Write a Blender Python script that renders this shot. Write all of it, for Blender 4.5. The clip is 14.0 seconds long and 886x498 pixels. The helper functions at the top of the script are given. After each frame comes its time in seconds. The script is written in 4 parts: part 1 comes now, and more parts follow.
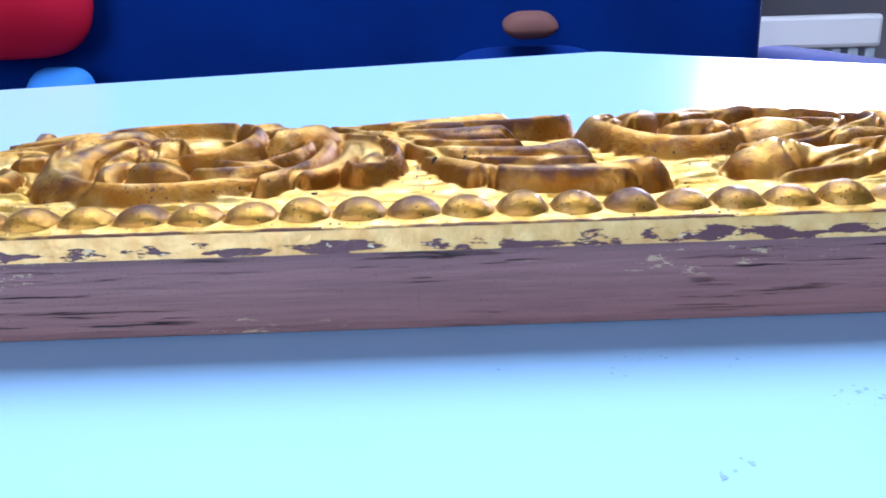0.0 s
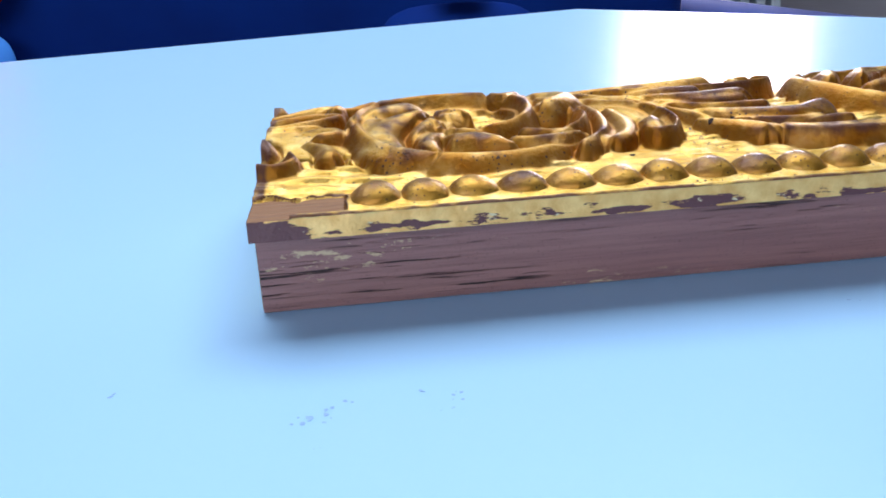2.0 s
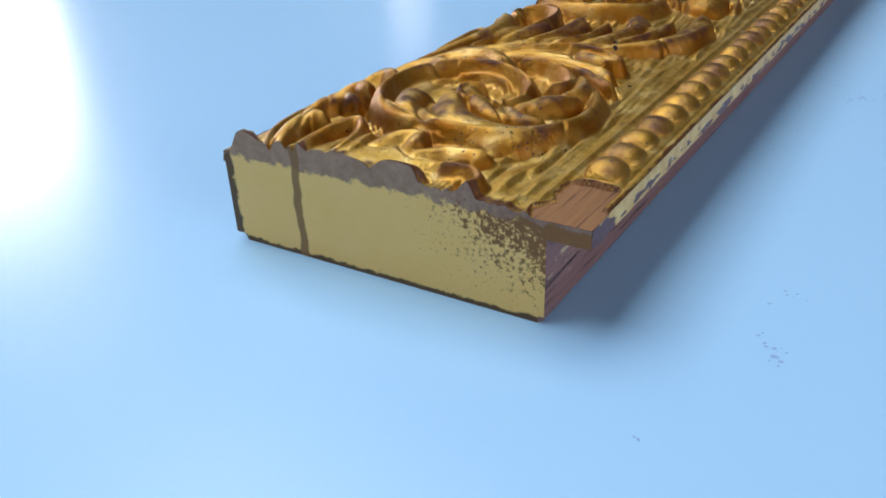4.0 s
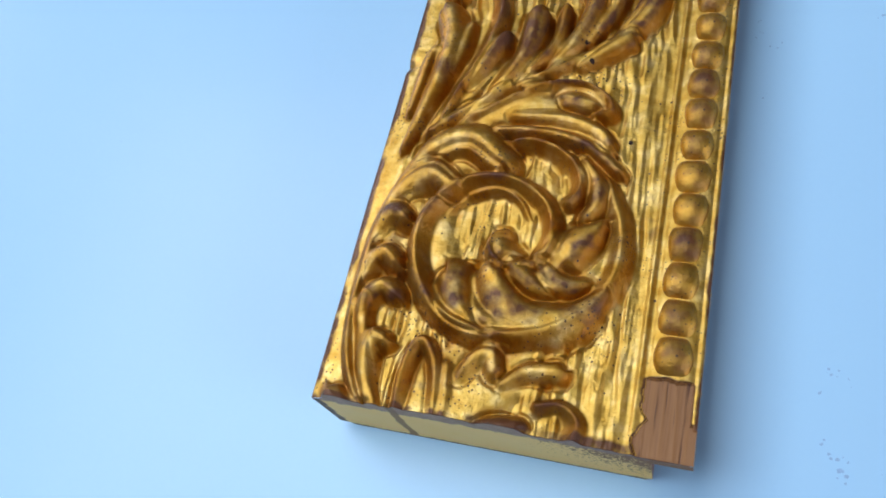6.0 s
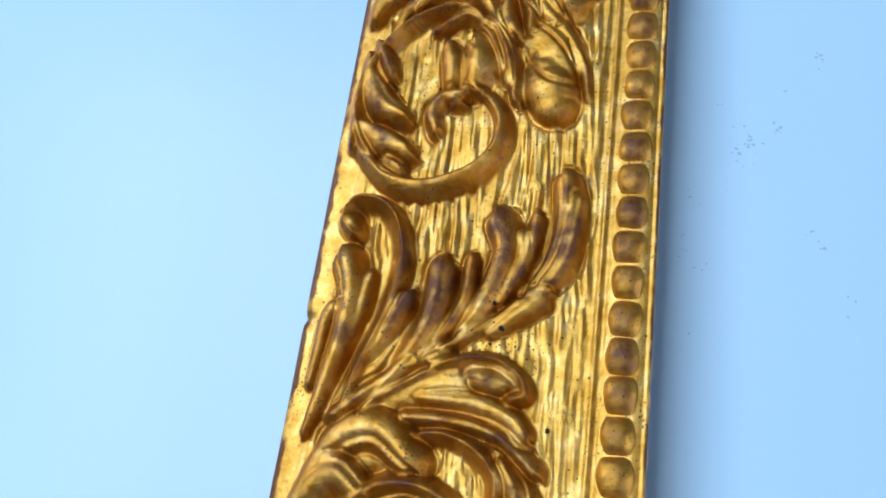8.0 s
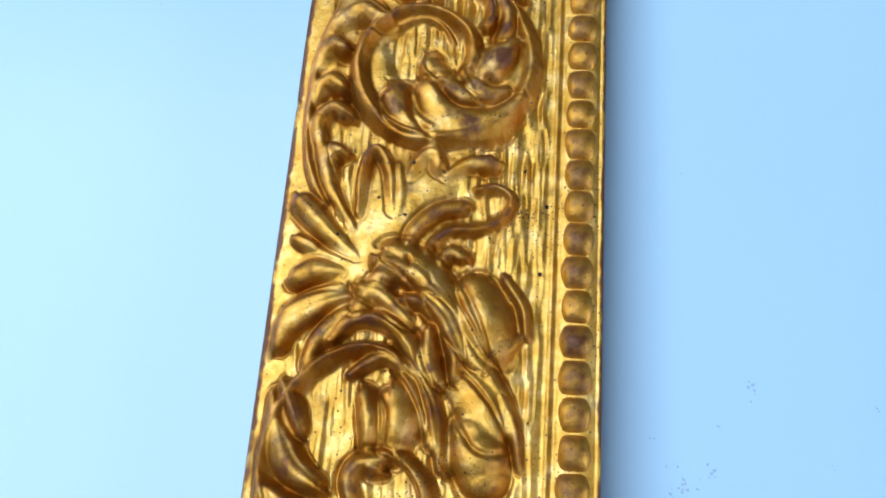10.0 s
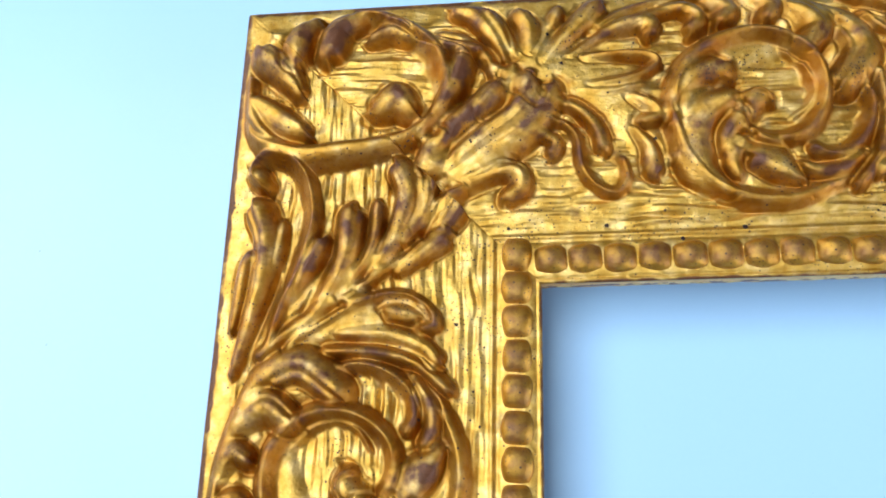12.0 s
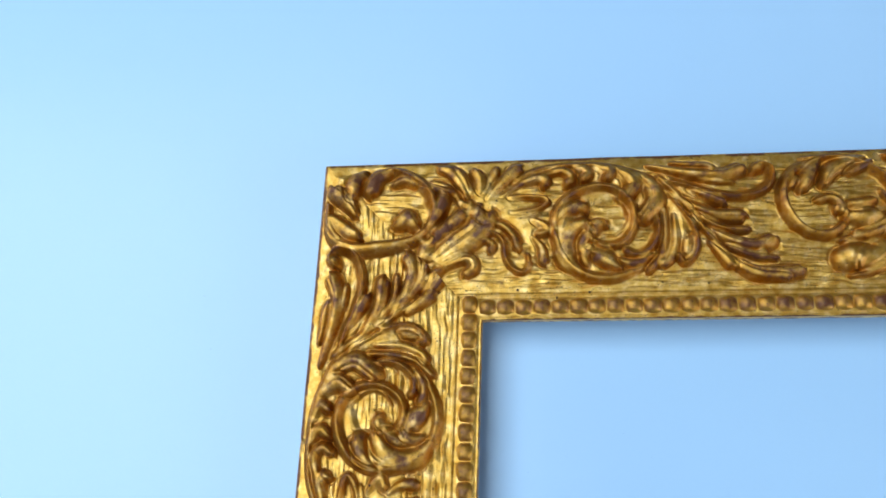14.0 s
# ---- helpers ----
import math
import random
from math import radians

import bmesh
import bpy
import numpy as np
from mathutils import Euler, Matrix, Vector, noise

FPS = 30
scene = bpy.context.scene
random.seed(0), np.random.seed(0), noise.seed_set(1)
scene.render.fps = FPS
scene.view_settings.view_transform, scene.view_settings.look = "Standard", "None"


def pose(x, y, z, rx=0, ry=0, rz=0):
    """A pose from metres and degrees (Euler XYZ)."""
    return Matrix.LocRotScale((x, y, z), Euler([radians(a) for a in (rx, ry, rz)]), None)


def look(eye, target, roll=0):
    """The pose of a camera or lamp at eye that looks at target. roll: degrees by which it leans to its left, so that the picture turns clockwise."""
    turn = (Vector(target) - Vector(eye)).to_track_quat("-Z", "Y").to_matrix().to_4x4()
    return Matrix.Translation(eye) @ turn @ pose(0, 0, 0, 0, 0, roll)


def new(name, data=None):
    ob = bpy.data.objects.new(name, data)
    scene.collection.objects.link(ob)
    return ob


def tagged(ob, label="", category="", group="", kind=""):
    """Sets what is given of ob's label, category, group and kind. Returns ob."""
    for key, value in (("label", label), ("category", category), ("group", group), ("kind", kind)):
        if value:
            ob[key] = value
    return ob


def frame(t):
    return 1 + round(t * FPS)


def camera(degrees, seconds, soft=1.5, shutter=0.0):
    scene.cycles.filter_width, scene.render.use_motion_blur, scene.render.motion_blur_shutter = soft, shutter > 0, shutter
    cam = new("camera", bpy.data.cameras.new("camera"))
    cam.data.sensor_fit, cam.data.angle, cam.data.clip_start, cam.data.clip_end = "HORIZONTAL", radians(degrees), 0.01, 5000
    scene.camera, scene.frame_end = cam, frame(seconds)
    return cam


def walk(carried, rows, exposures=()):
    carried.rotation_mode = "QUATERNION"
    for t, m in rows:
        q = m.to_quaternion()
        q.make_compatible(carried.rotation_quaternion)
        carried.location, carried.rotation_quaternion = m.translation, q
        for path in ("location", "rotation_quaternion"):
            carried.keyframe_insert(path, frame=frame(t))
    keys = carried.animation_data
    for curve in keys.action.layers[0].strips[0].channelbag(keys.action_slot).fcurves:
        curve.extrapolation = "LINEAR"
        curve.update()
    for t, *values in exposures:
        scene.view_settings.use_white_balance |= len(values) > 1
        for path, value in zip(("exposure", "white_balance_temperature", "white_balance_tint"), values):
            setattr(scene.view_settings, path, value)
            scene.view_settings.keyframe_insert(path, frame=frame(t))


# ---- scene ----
cam = camera(56.0, 14.0, soft=1.8)
PATH = [
    (0, (0.174, 0.078, 0.046), (-1.74, 0.1, -0.537), -1.7),
    (0.5, (0.173, 0.065, 0.047), (-1.733, 0.12, -0.558), -1.5),
    (1, (0.175, 0.048, 0.048), (-1.724, 0.085, -0.578), -1.7),
    (1.5, (0.178, 0.028, 0.049), (-1.709, 0.1, -0.608), -1.8),
    (2, (0.182, 0.012, 0.052), (-1.684, 0.244, -0.631), -2.4),
    (2.5, (0.18, -0.031, 0.058), (-1.566, 0.639, -0.653), -2.4),
    (3, (0.166, -0.073, 0.068), (-1.34, 1.009, -0.682), -3.6),
    (3.2, (0.152, -0.087, 0.065), (-1.184, 1.166, -0.739), -1.2),
    (5.3, (0.085, -0.1, 0.124), (-0.596, 1.245, -1.19), -12.9),
    (5.5, (0.089, -0.085, 0.148), (-0.582, 1.098, -1.319), -17.2),
    (6, (0.071, -0.033, 0.161), (-0.559, 0.766, -1.56), -28.7),
    (6.5, (0.065, -0.024, 0.156), (-0.529, 0.611, -1.645), -34.7),
    (7, (0.066, -0.005, 0.162), (-0.501, 0.624, -1.65), -34.5),
    (7.5, (0.071, 0.017, 0.168), (-0.477, 0.68, -1.637), -33.4),
    (7.7, (0.074, 0.025, 0.17), (-0.474, 0.703, -1.63), -33.2),
    (9.8, (0.059, 0.111, 0.184), (-0.209, 0.745, -1.694), -19.6),
    (10, (0.059, 0.119, 0.185), (-0.196, 0.746, -1.697), -19.0),
    (10.5, (0.062, 0.144, 0.187), (-0.203, 0.734, -1.705), -21.9),
    (11, (0.058, 0.165, 0.185), (-0.148, 0.764, -1.712), -17.5),
    (11.5, (0.063, 0.189, 0.19), (-0.147, 0.789, -1.706), -18.1),
    (12, (0.066, 0.213, 0.19), (-0.124, 0.808, -1.711), -17.1),
    (12.5, (0.064, 0.226, 0.192), (-0.102, 0.829, -1.707), -14.8),
    (13, (0.069, 0.22, 0.227), (-0.114, 0.819, -1.673), -16.1),
    (13.5, (0.08, 0.202, 0.291), (-0.123, 0.806, -1.604), -17.2),
    (14, (0.089, 0.179, 0.346), (-0.119, 0.813, -1.539), -16.7),
]
walk(cam, [(t, look(eye, target, roll)) for t, eye, target, roll in PATH],
     [(0, 0.84, 5450, 17), (1.5, 0.54, 5850, 15), (2.5, 0.36, 6350, 11), (3.2, 0.22, 6500, 10), (5.3, -0.02, 6500, 10), (6.5, 0.12, 6500, 10), (7.7, 0.2, 6500, 10), (10, 0.3, 6500, 10),
      (11.5, 0.42, 6500, 10), (12.5, 0.64, 6600, 11), (13.2, 0.47, 6550, 10), (13.5, 0.34, 6500, 10), (14, 0.16, 6500, 10)])

# ---- size of the picture frame and the table, in metres ----
W, L, TOP = 0.070, 0.327, 0.0175        # rail width, outer length of the long rail, height of the gilded face
BASE_W, LIP_Z = 0.063, 0.0142           # back of the rebate, underside of the sight lip
PERIOD = 0.1835                         # the moulded pattern repeats
TOP_LEN, RACK = 0.36, 1.8               # length of the short rail; degrees by which the joint has racked
FLOOR_Z, CEIL_Z = -0.74, 1.85
ROOM = (-2.3, 2.6, -2.4, 3.75)          # x0, x1, y0, y1

# ---- light ----
world = bpy.data.worlds.new("world")
scene.world = world
world.use_nodes = True
wn = world.node_tree.nodes
sky = wn.new("ShaderNodeTexSky")
sky.sky_type, sky.sun_disc, sky.sun_elevation, sky.sun_rotation = "NISHITA", False, radians(40), radians(300)
world.node_tree.links.new(sky.outputs[0], wn["Background"].inputs[0])
wn["Background"].inputs[1].default_value = 0.12


def window_light(name, x, y0, y1, z0, z1, watts, colour):
    lamp = bpy.data.lights.new(name, "AREA")
    lamp.shape, lamp.size, lamp.size_y, lamp.energy, lamp.color = "RECTANGLE", z1 - z0, y1 - y0, watts, colour
    ob = new(name, lamp)
    ob.matrix_world = look((x, (y0 + y1) / 2, (z0 + z1) / 2), (x + 1, (y0 + y1) / 2, (z0 + z1) / 2))
    return ob


WINDOWS = [(0.90, 1.48, 0.09, 0.80), (2.80, 2.92, 0.09, 0.80), (3.28, 3.56, 0.09, 0.80)]
EAST_FILL_OPENING = (-1.9, 0.1, 0.1, 1.5)
for k, (y0, y1, z0, z1) in enumerate(WINDOWS):
    window_light("window_daylight", ROOM[0] - 0.03, y0, y1, z0, z1, (23, 4, 8)[k], (1.0, 0.95, 1.0))
# unseen fill lamp in an invented east opening, brightens inner side and cut end
lamp = bpy.data.lights.new("east_fill", "AREA")
lamp.shape, lamp.size, lamp.size_y, lamp.energy, lamp.color = "RECTANGLE", 1.4, 2.0, 44, (1.0, 0.95, 1.0)
new("east_fill", lamp).matrix_world = look((ROOM[1] + 0.05, -0.9, 0.8), (0, -0.9, 0.8))
# unseen fill lamp added over the table for even light from above
CEILING_FILL_OPENING = (-1.85, -0.05, -0.9, 1.4)
lamp = bpy.data.lights.new("overhead_fill", "AREA")
lamp.shape, lamp.size, lamp.size_y, lamp.energy, lamp.color = "RECTANGLE", 1.8, 2.3, 49, (0.92, 0.945, 1.0)
new("overhead_fill", lamp).matrix_world = pose(-0.95, 0.25, CEIL_Z + 0.05)


# ---- materials ----
class Nodes:
    """A short hand for a material's nodes."""

    def __init__(self, name):
        self.m = bpy.data.materials.new(name)
        self.m.use_nodes = True
        self.t = self.m.node_tree
        self.b = self.t.nodes["Principled BSDF"]
        self.co = self.t.nodes.new("ShaderNodeTexCoord").outputs["Object"]

    def put(self, socket, value):
        if isinstance(value, bpy.types.NodeSocket):
            self.t.links.new(value, socket)
        elif isinstance(value, tuple) and len(value) == 3 and socket.type == "RGBA":
            socket.default_value = (*value, 1)
        else:
            socket.default_value = value

    def set(self, **kw):
        for k, v in kw.items():
            self.put(self.b.inputs[k.replace("_", " ")], v)
        return self.m

    def scaled(self, s):
        n = self.t.nodes.new("ShaderNodeMapping")
        n.inputs["Scale"].default_value = s
        self.t.links.new(self.co, n.inputs[0])
        return n.outputs[0]

    def noise(self, scale, detail=3.0, stretch=None, rough=0.55, warp=0.0):
        n = self.t.nodes.new("ShaderNodeTexNoise")
        n.inputs["Scale"].default_value, n.inputs["Detail"].default_value = scale, detail
        n.inputs["Roughness"].default_value, n.inputs["Distortion"].default_value = rough, warp
        self.t.links.new(self.scaled(stretch) if stretch else self.co, n.inputs["Vector"])
        return n.outputs["Fac"]

    def dots(self, scale):
        n = self.t.nodes.new("ShaderNodeTexVoronoi")
        n.inputs["Scale"].default_value = scale
        self.t.links.new(self.co, n.inputs["Vector"])
        return n.outputs["Distance"], n.outputs["Color"]

    def ramp(self, fac, *stops):
        n = self.t.nodes.new("ShaderNodeValToRGB")
        while len(n.color_ramp.elements) < len(stops):
            n.color_ramp.elements.new(0.5)
        for e, (p, c) in zip(n.color_ramp.elements, stops):
            e.position, e.color = p, (*c, 1) if isinstance(c, tuple) else (c, c, c, 1)
        self.put(n.inputs[0], fac)
        return n.outputs[0]

    def mix(self, fac, a, b):
        n = self.t.nodes.new("ShaderNodeMix")
        n.data_type = "RGBA"
        self.put(n.inputs["Factor"], fac)
        self.put(n.inputs[6], a)
        self.put(n.inputs[7], b)
        return n.outputs[2]

    def math(self, op, a, b=0.0):
        n = self.t.nodes.new("ShaderNodeMath")
        n.operation = op
        self.put(n.inputs[0], a)
        self.put(n.inputs[1], b)
        return n.outputs[0]

    def attribute(self, name):
        n = self.t.nodes.new("ShaderNodeAttribute")
        n.attribute_name = name
        return n.outputs["Fac"]

    def chance(self):
        return self.t.nodes.new("ShaderNodeObjectInfo").outputs["Random"]

    def axis(self, k):
        n = self.t.nodes.new("ShaderNodeSeparateXYZ")
        self.t.links.new(self.co, n.inputs[0])
        return n.outputs[k]

    def bump(self, height, strength, distance):
        n = self.t.nodes.new("ShaderNodeBump")
        n.inputs["Strength"].default_value, n.inputs["Distance"].default_value = strength, distance
        self.put(n.inputs["Height"], height)
        self.put(self.b.inputs["Normal"], n.outputs[0])


GOLD_A, GOLD_B, GOLD_C = (0.65, 0.43, 0.095), (0.50, 0.285, 0.036), (0.82, 0.63, 0.25)
BOLE = (0.042, 0.015, 0.009)


def gold_material(name, wear_from):
    """Old oil gilding: leaf over a red-brown bole that shows where the leaf is rubbed."""
    n = Nodes(name)
    tone = n.ramp(n.noise(260, 4), (0.32, GOLD_B), (0.52, GOLD_A), (0.72, GOLD_C))
    patch = n.math("ADD", n.math("MULTIPLY", n.noise(300, 3, rough=0.5), 0.5), n.math("MULTIPLY", n.noise(110, 2), 0.5))
    if wear_from == "attribute":
        worn = n.math("ADD", n.attribute("wear"), n.math("MULTIPLY", n.math("SUBTRACT", patch, 0.5), 2.2))
    else:
        worn = n.math("ADD", n.math("MULTIPLY", n.axis(2), 195.0), n.math("MULTIPLY", n.math("SUBTRACT", patch, 0.5), 1.3))
        worn = n.math("ADD", worn, n.math("MULTIPLY", n.math("SUBTRACT", n.chance(), 0.5), 0.25))
    worn = n.ramp(worn, (0.22, 0.0), (0.58, 0.97))
    if wear_from == "attribute":   # amber toning of the ornament plus painted shade on flanks and feet; ground left bright
        tone = n.mix(n.math("MULTIPLY", n.attribute("glaze_shade"), n.ramp(n.noise(150, 3), (0.35, 0.66), (0.65, 0.98))), tone, (0.28, 0.096, 0.002))
    else:
        tone = n.mix(n.ramp(n.noise(500, 4), (0.35, 0.25), (0.65, 0.80)), tone, (0.36, 0.145, 0.006))
    dist, _ = n.dots(420)
    speck = n.ramp(n.math("ADD", dist, n.math("MULTIPLY", n.noise(150, 2), 0.20)), (0.17, 1.0), (0.21, 0.0))
    fine, _ = n.dots(1150)
    grime = n.ramp(n.math("ADD", fine, n.math("MULTIPLY", n.noise(90, 3), 0.9)), (0.53, 0.9), (0.58, 0.0))
    speck = n.math("MAXIMUM", speck, grime)
    bole = n.mix(n.noise(500, 3), BOLE, (0.15, 0.054, 0.022))
    colour = n.mix(speck, n.mix(worn, tone, bole), (0.05, 0.025, 0.015))
    metal = n.math("MULTIPLY", n.math("SUBTRACT", 0.90, n.math("MULTIPLY", worn, 0.72)), n.math("SUBTRACT", 0.96, speck))
    rough = n.math("ADD", n.math("MULTIPLY", n.noise(900, 4), 0.22), 0.24)
    if wear_from == "attribute":
        rough = n.math("ADD", rough, n.math("MULTIPLY", n.attribute("glaze_shade"), 0.09))
    n.bump(n.math("ADD", n.noise(1500, 5, rough=0.65), n.math("MULTIPLY", n.noise(520, 4, rough=0.6), 1.3)), 0.38, 0.0006)
    return n.set(Base_Color=colour, Metallic=metal, Roughness=rough, Specular_IOR_Level=0.3, Coat_Weight=0.06, Coat_Roughness=0.22)


def peeling_gold():
    """The face of the sight lip: leaf flaking off the bole in streaks along the rail."""
    n = Nodes("peeling_gold")
    tone = n.ramp(n.noise(300, 4), (0.3, (0.66, 0.36, 0.09)), (0.7, (0.88, 0.60, 0.21)))
    flake = n.math("ADD", n.noise(340, 6, (1.0, 0.42, 1.6), 0.62), n.math("SUBTRACT", 0.10, n.math("MULTIPLY", n.math("ABSOLUTE", n.math("SUBTRACT", n.axis(2), 0.0150)), 130.0)))
    flake = n.math("ADD", flake, n.math("MAXIMUM", 0.0, n.math("MULTIPLY", n.math("SUBTRACT", 0.007, n.axis(1)), 38.0)))
    gone = n.ramp(flake, (0.545, 0.0), (0.57, 1.0))
    chip = n.ramp(n.noise(520, 4, (1, 0.5, 1.5)), (0.66, 0.0), (0.68, 1.0))
    colour = n.mix(gone, tone, n.mix(chip, (0.10, 0.035, 0.035), (0.62, 0.55, 0.33)))
    n.bump(n.math("SUBTRACT", n.noise(1200, 4), gone), 0.4, 0.0004)
    return n.set(Base_Color=colour, Metallic=n.math("MULTIPLY", n.math("SUBTRACT", 1.0, gone), 0.4), Roughness=0.38)


def side_wood():
    """The stained back edge: dull purple-brown with dark checks along the grain and pale chips."""
    n = Nodes("stained_wood")
    grain = n.noise(1500, 5, (1.0, 0.03, 1.0), 0.65)
    tone = n.mix(n.noise(45, 4, (1, 0.5, 3)), (0.21, 0.105, 0.105), (0.33, 0.19, 0.165))
    tone = n.mix(n.ramp(grain, (0.35, 0.45), (0.6, 0.0)), tone, (0.12, 0.062, 0.06))
    tone = n.mix(n.ramp(n.noise(2600, 3), (0.62, 0.0), (0.72, 0.5)), tone, (0.07, 0.035, 0.035))
    cluster = n.ramp(n.noise(48, 3, (1, 0.55, 2.6)), (0.46, 0.0), (0.58, 1.0))
    crack = n.ramp(n.noise(1900, 4, (1.0, 0.030, 1.0), 0.6, 0.25), (0.575, 0.0), (0.625, 1.0))
    crack = n.math("MULTIPLY", crack, cluster)
    patchy = n.ramp(n.noise(38, 3, (1, 0.7, 2.0)), (0.54, 0.0), (0.60, 1.0))
    chip = n.math("MULTIPLY", n.ramp(n.noise(520, 6, (1, 0.45, 1.7), 0.72), (0.585, 0.0), (0.60, 1.0)), patchy)
    colour = n.mix(chip, n.mix(crack, tone, (0.012, 0.008, 0.008)), (0.50, 0.40, 0.24))
    n.bump(n.math("SUBTRACT", n.math("MULTIPLY", grain, 0.4), crack), 0.7, 0.0006)
    return n.set(Base_Color=colour, Roughness=0.55)


def end_paint():
    """The cut end: old ochre paint, thin and speckled towards the sight edge."""
    n = Nodes("ochre_paint")
    tone = n.mix(n.noise(120, 4), (0.84, 0.54, 0.15), (0.86, 0.60, 0.23))
    near = n.math("MULTIPLY", n.math("SUBTRACT", n.axis(0), 0.036), 16.0)
    high = n.math("MULTIPLY", n.math("SUBTRACT", n.axis(2), 0.0151), 240.0)
    bare = n.ramp(n.math("ADD", n.noise(1300, 4, rough=0.7), n.math("MULTIPLY", near, n.math("MULTIPLY", n.axis(2), 55.0))), (0.66, 0.0), (0.76, 0.95))
    top = n.ramp(n.math("ADD", high, n.noise(420, 4)), (0.78, 0.0), (0.92, 0.9))
    drip = n.math("ADD", n.math("ABSOLUTE", n.math("SUBTRACT", n.axis(0), n.math("ADD", 0.0152, n.math("MULTIPLY", n.noise(150, 2), 0.002)))), 0.0)
    drip = n.ramp(n.math("MULTIPLY", drip, 330.0), (0.25, 0.9), (0.36, 0.0))
    colour = n.mix(bare, tone, (0.21, 0.09, 0.03))
    rim = n.math("MAXIMUM", n.math("SUBTRACT", 1.0, n.math("MULTIPLY", n.axis(0), 520.0)), n.math("SUBTRACT", 1.0, n.math("MULTIPLY", n.axis(2), 800.0)))
    rim = n.ramp(n.math("ADD", rim, n.math("MULTIPLY", n.math("SUBTRACT", n.noise(600, 4), 0.5), 1.4)), (0.18, 0.0), (0.42, 0.92))
    colour = n.mix(rim, colour, (0.06, 0.035, 0.025))
    colour = n.mix(top, colour, n.mix(n.noise(700, 3), (0.15, 0.075, 0.06), (0.46, 0.31, 0.22)))
    colour = n.mix(drip, colour, (0.24, 0.13, 0.05))
    n.bump(n.noise(1600, 4), 0.25, 0.0004)
    return n.set(Base_Color=colour, Roughness=0.62, Specular_IOR_Level=0.3)


def bare_wood():
    n = Nodes("bare_wood")
    grain = n.noise(1500, 5, (1.0, 0.035, 1.0), 0.6)
    line = n.ramp(n.noise(1100, 3, (1.0, 0.03, 1.0)), (0.60, 0.0), (0.66, 1.0))
    colour = n.mix(line, n.mix(grain, (0.17, 0.072, 0.024), (0.35, 0.175, 0.062)), (0.07, 0.03, 0.025))
    n.bump(n.math("SUBTRACT", grain, line), 0.5, 0.0004)
    return n.set(Base_Color=colour, Roughness=0.6)


def table_paint():
    """White lacquer with a cold cast, a little uneven, faintly scuffed."""
    n = Nodes("white_lacquer")
    tone = n.mix(n.noise(700, 3, rough=0.7), (0.38, 0.675, 0.965), (0.395, 0.69, 0.975))
    tone = n.mix(n.math("MULTIPLY", n.math("ADD", n.noise(22, 3), n.noise(900, 2)), 0.08), tone, (0.31, 0.585, 0.935))
    rough = n.math("ADD", n.math("MULTIPLY", n.noise(60, 3), 0.03), 0.27)
    return n.set(Base_Color=tone, Roughness=rough, Specular_IOR_Level=0.4)


def plain(name, a, b, scale, rough, metal=0.0, strength=0.2, distance=0.001, gloss=0.4):
    n = Nodes(name)
    n.bump(n.noise(scale * 4, 4), strength, distance)
    return n.set(Base_Color=n.mix(n.noise(scale, 4), a, b), Roughness=rough, Metallic=metal, Specular_IOR_Level=gloss)


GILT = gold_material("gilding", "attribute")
GILT_BEAD = gold_material("gilding_bead", "height")
PEEL, SIDE, OCHRE, BARE, LACQUER = peeling_gold(), side_wood(), end_paint(), bare_wood(), table_paint()
STAIN = plain("blue_grey_stain", (0.24, 0.40, 0.68), (0.34, 0.57, 0.86), 500, 0.6)
HOLE = plain("hole_dark", (0.012, 0.006, 0.005), (0.03, 0.012, 0.008), 900, 0.8)
NAVY = plain("navy_cloth", (0.001, 0.006, 0.06), (0.002, 0.03, 0.22), 3, 0.9, strength=0.1, gloss=0.1)
RED = plain("red_cloth", (0.36, 0.004, 0.02), (0.50, 0.01, 0.04), 9, 0.8, gloss=0.1)
BLUE = plain("blue_cloth", (0.03, 0.18, 0.62), (0.06, 0.28, 0.75), 9, 0.8)
TAN = plain("tan_cloth", (0.10, 0.04, 0.035), (0.15, 0.06, 0.045), 9, 0.8)
DARKWOOD = plain("dark_wood", (0.02, 0.015, 0.014), (0.05, 0.03, 0.03), 12, 0.4)
WALL = plain("wall_paint", (0.22, 0.225, 0.25), (0.27, 0.275, 0.30), 3, 0.85)
FLOORWOOD = plain("floor_boards", (0.12, 0.08, 0.06), (0.18, 0.12, 0.09), 8, 0.5)
PALE = plain("radiator_paint", (0.38, 0.47, 0.52), (0.46, 0.54, 0.58), 6, 0.4)
WHITE = plain("white_gloss", (0.74, 0.77, 0.78), (0.78, 0.80, 0.80), 6, 0.35)


# ---- mesh helpers ----
def mesh_object(name, verts, faces, material, parent=None, smooth=False, label="", normals=None):
    me = bpy.data.meshes.new(name)
    me.from_pydata(verts, [], faces)
    me.materials.append(material)
    if smooth:
        me.polygons.foreach_set("use_smooth", [True] * len(me.polygons))
    if normals is not None:
        me.normals_split_custom_set_from_vertices(normals)
    me.update()
    ob = new(name, me)
    if parent:
        ob.parent = parent
    return tagged(ob, label)


def part(name, bm, material, parent=None, label="", smooth=False):
    me = bpy.data.meshes.new(name)
    for f in bm.faces:
        f.smooth = smooth
    bm.to_mesh(me)
    bm.free()
    me.materials.append(material)
    ob = new(name, me)
    if parent:
        ob.parent = parent
    return tagged(ob, label)


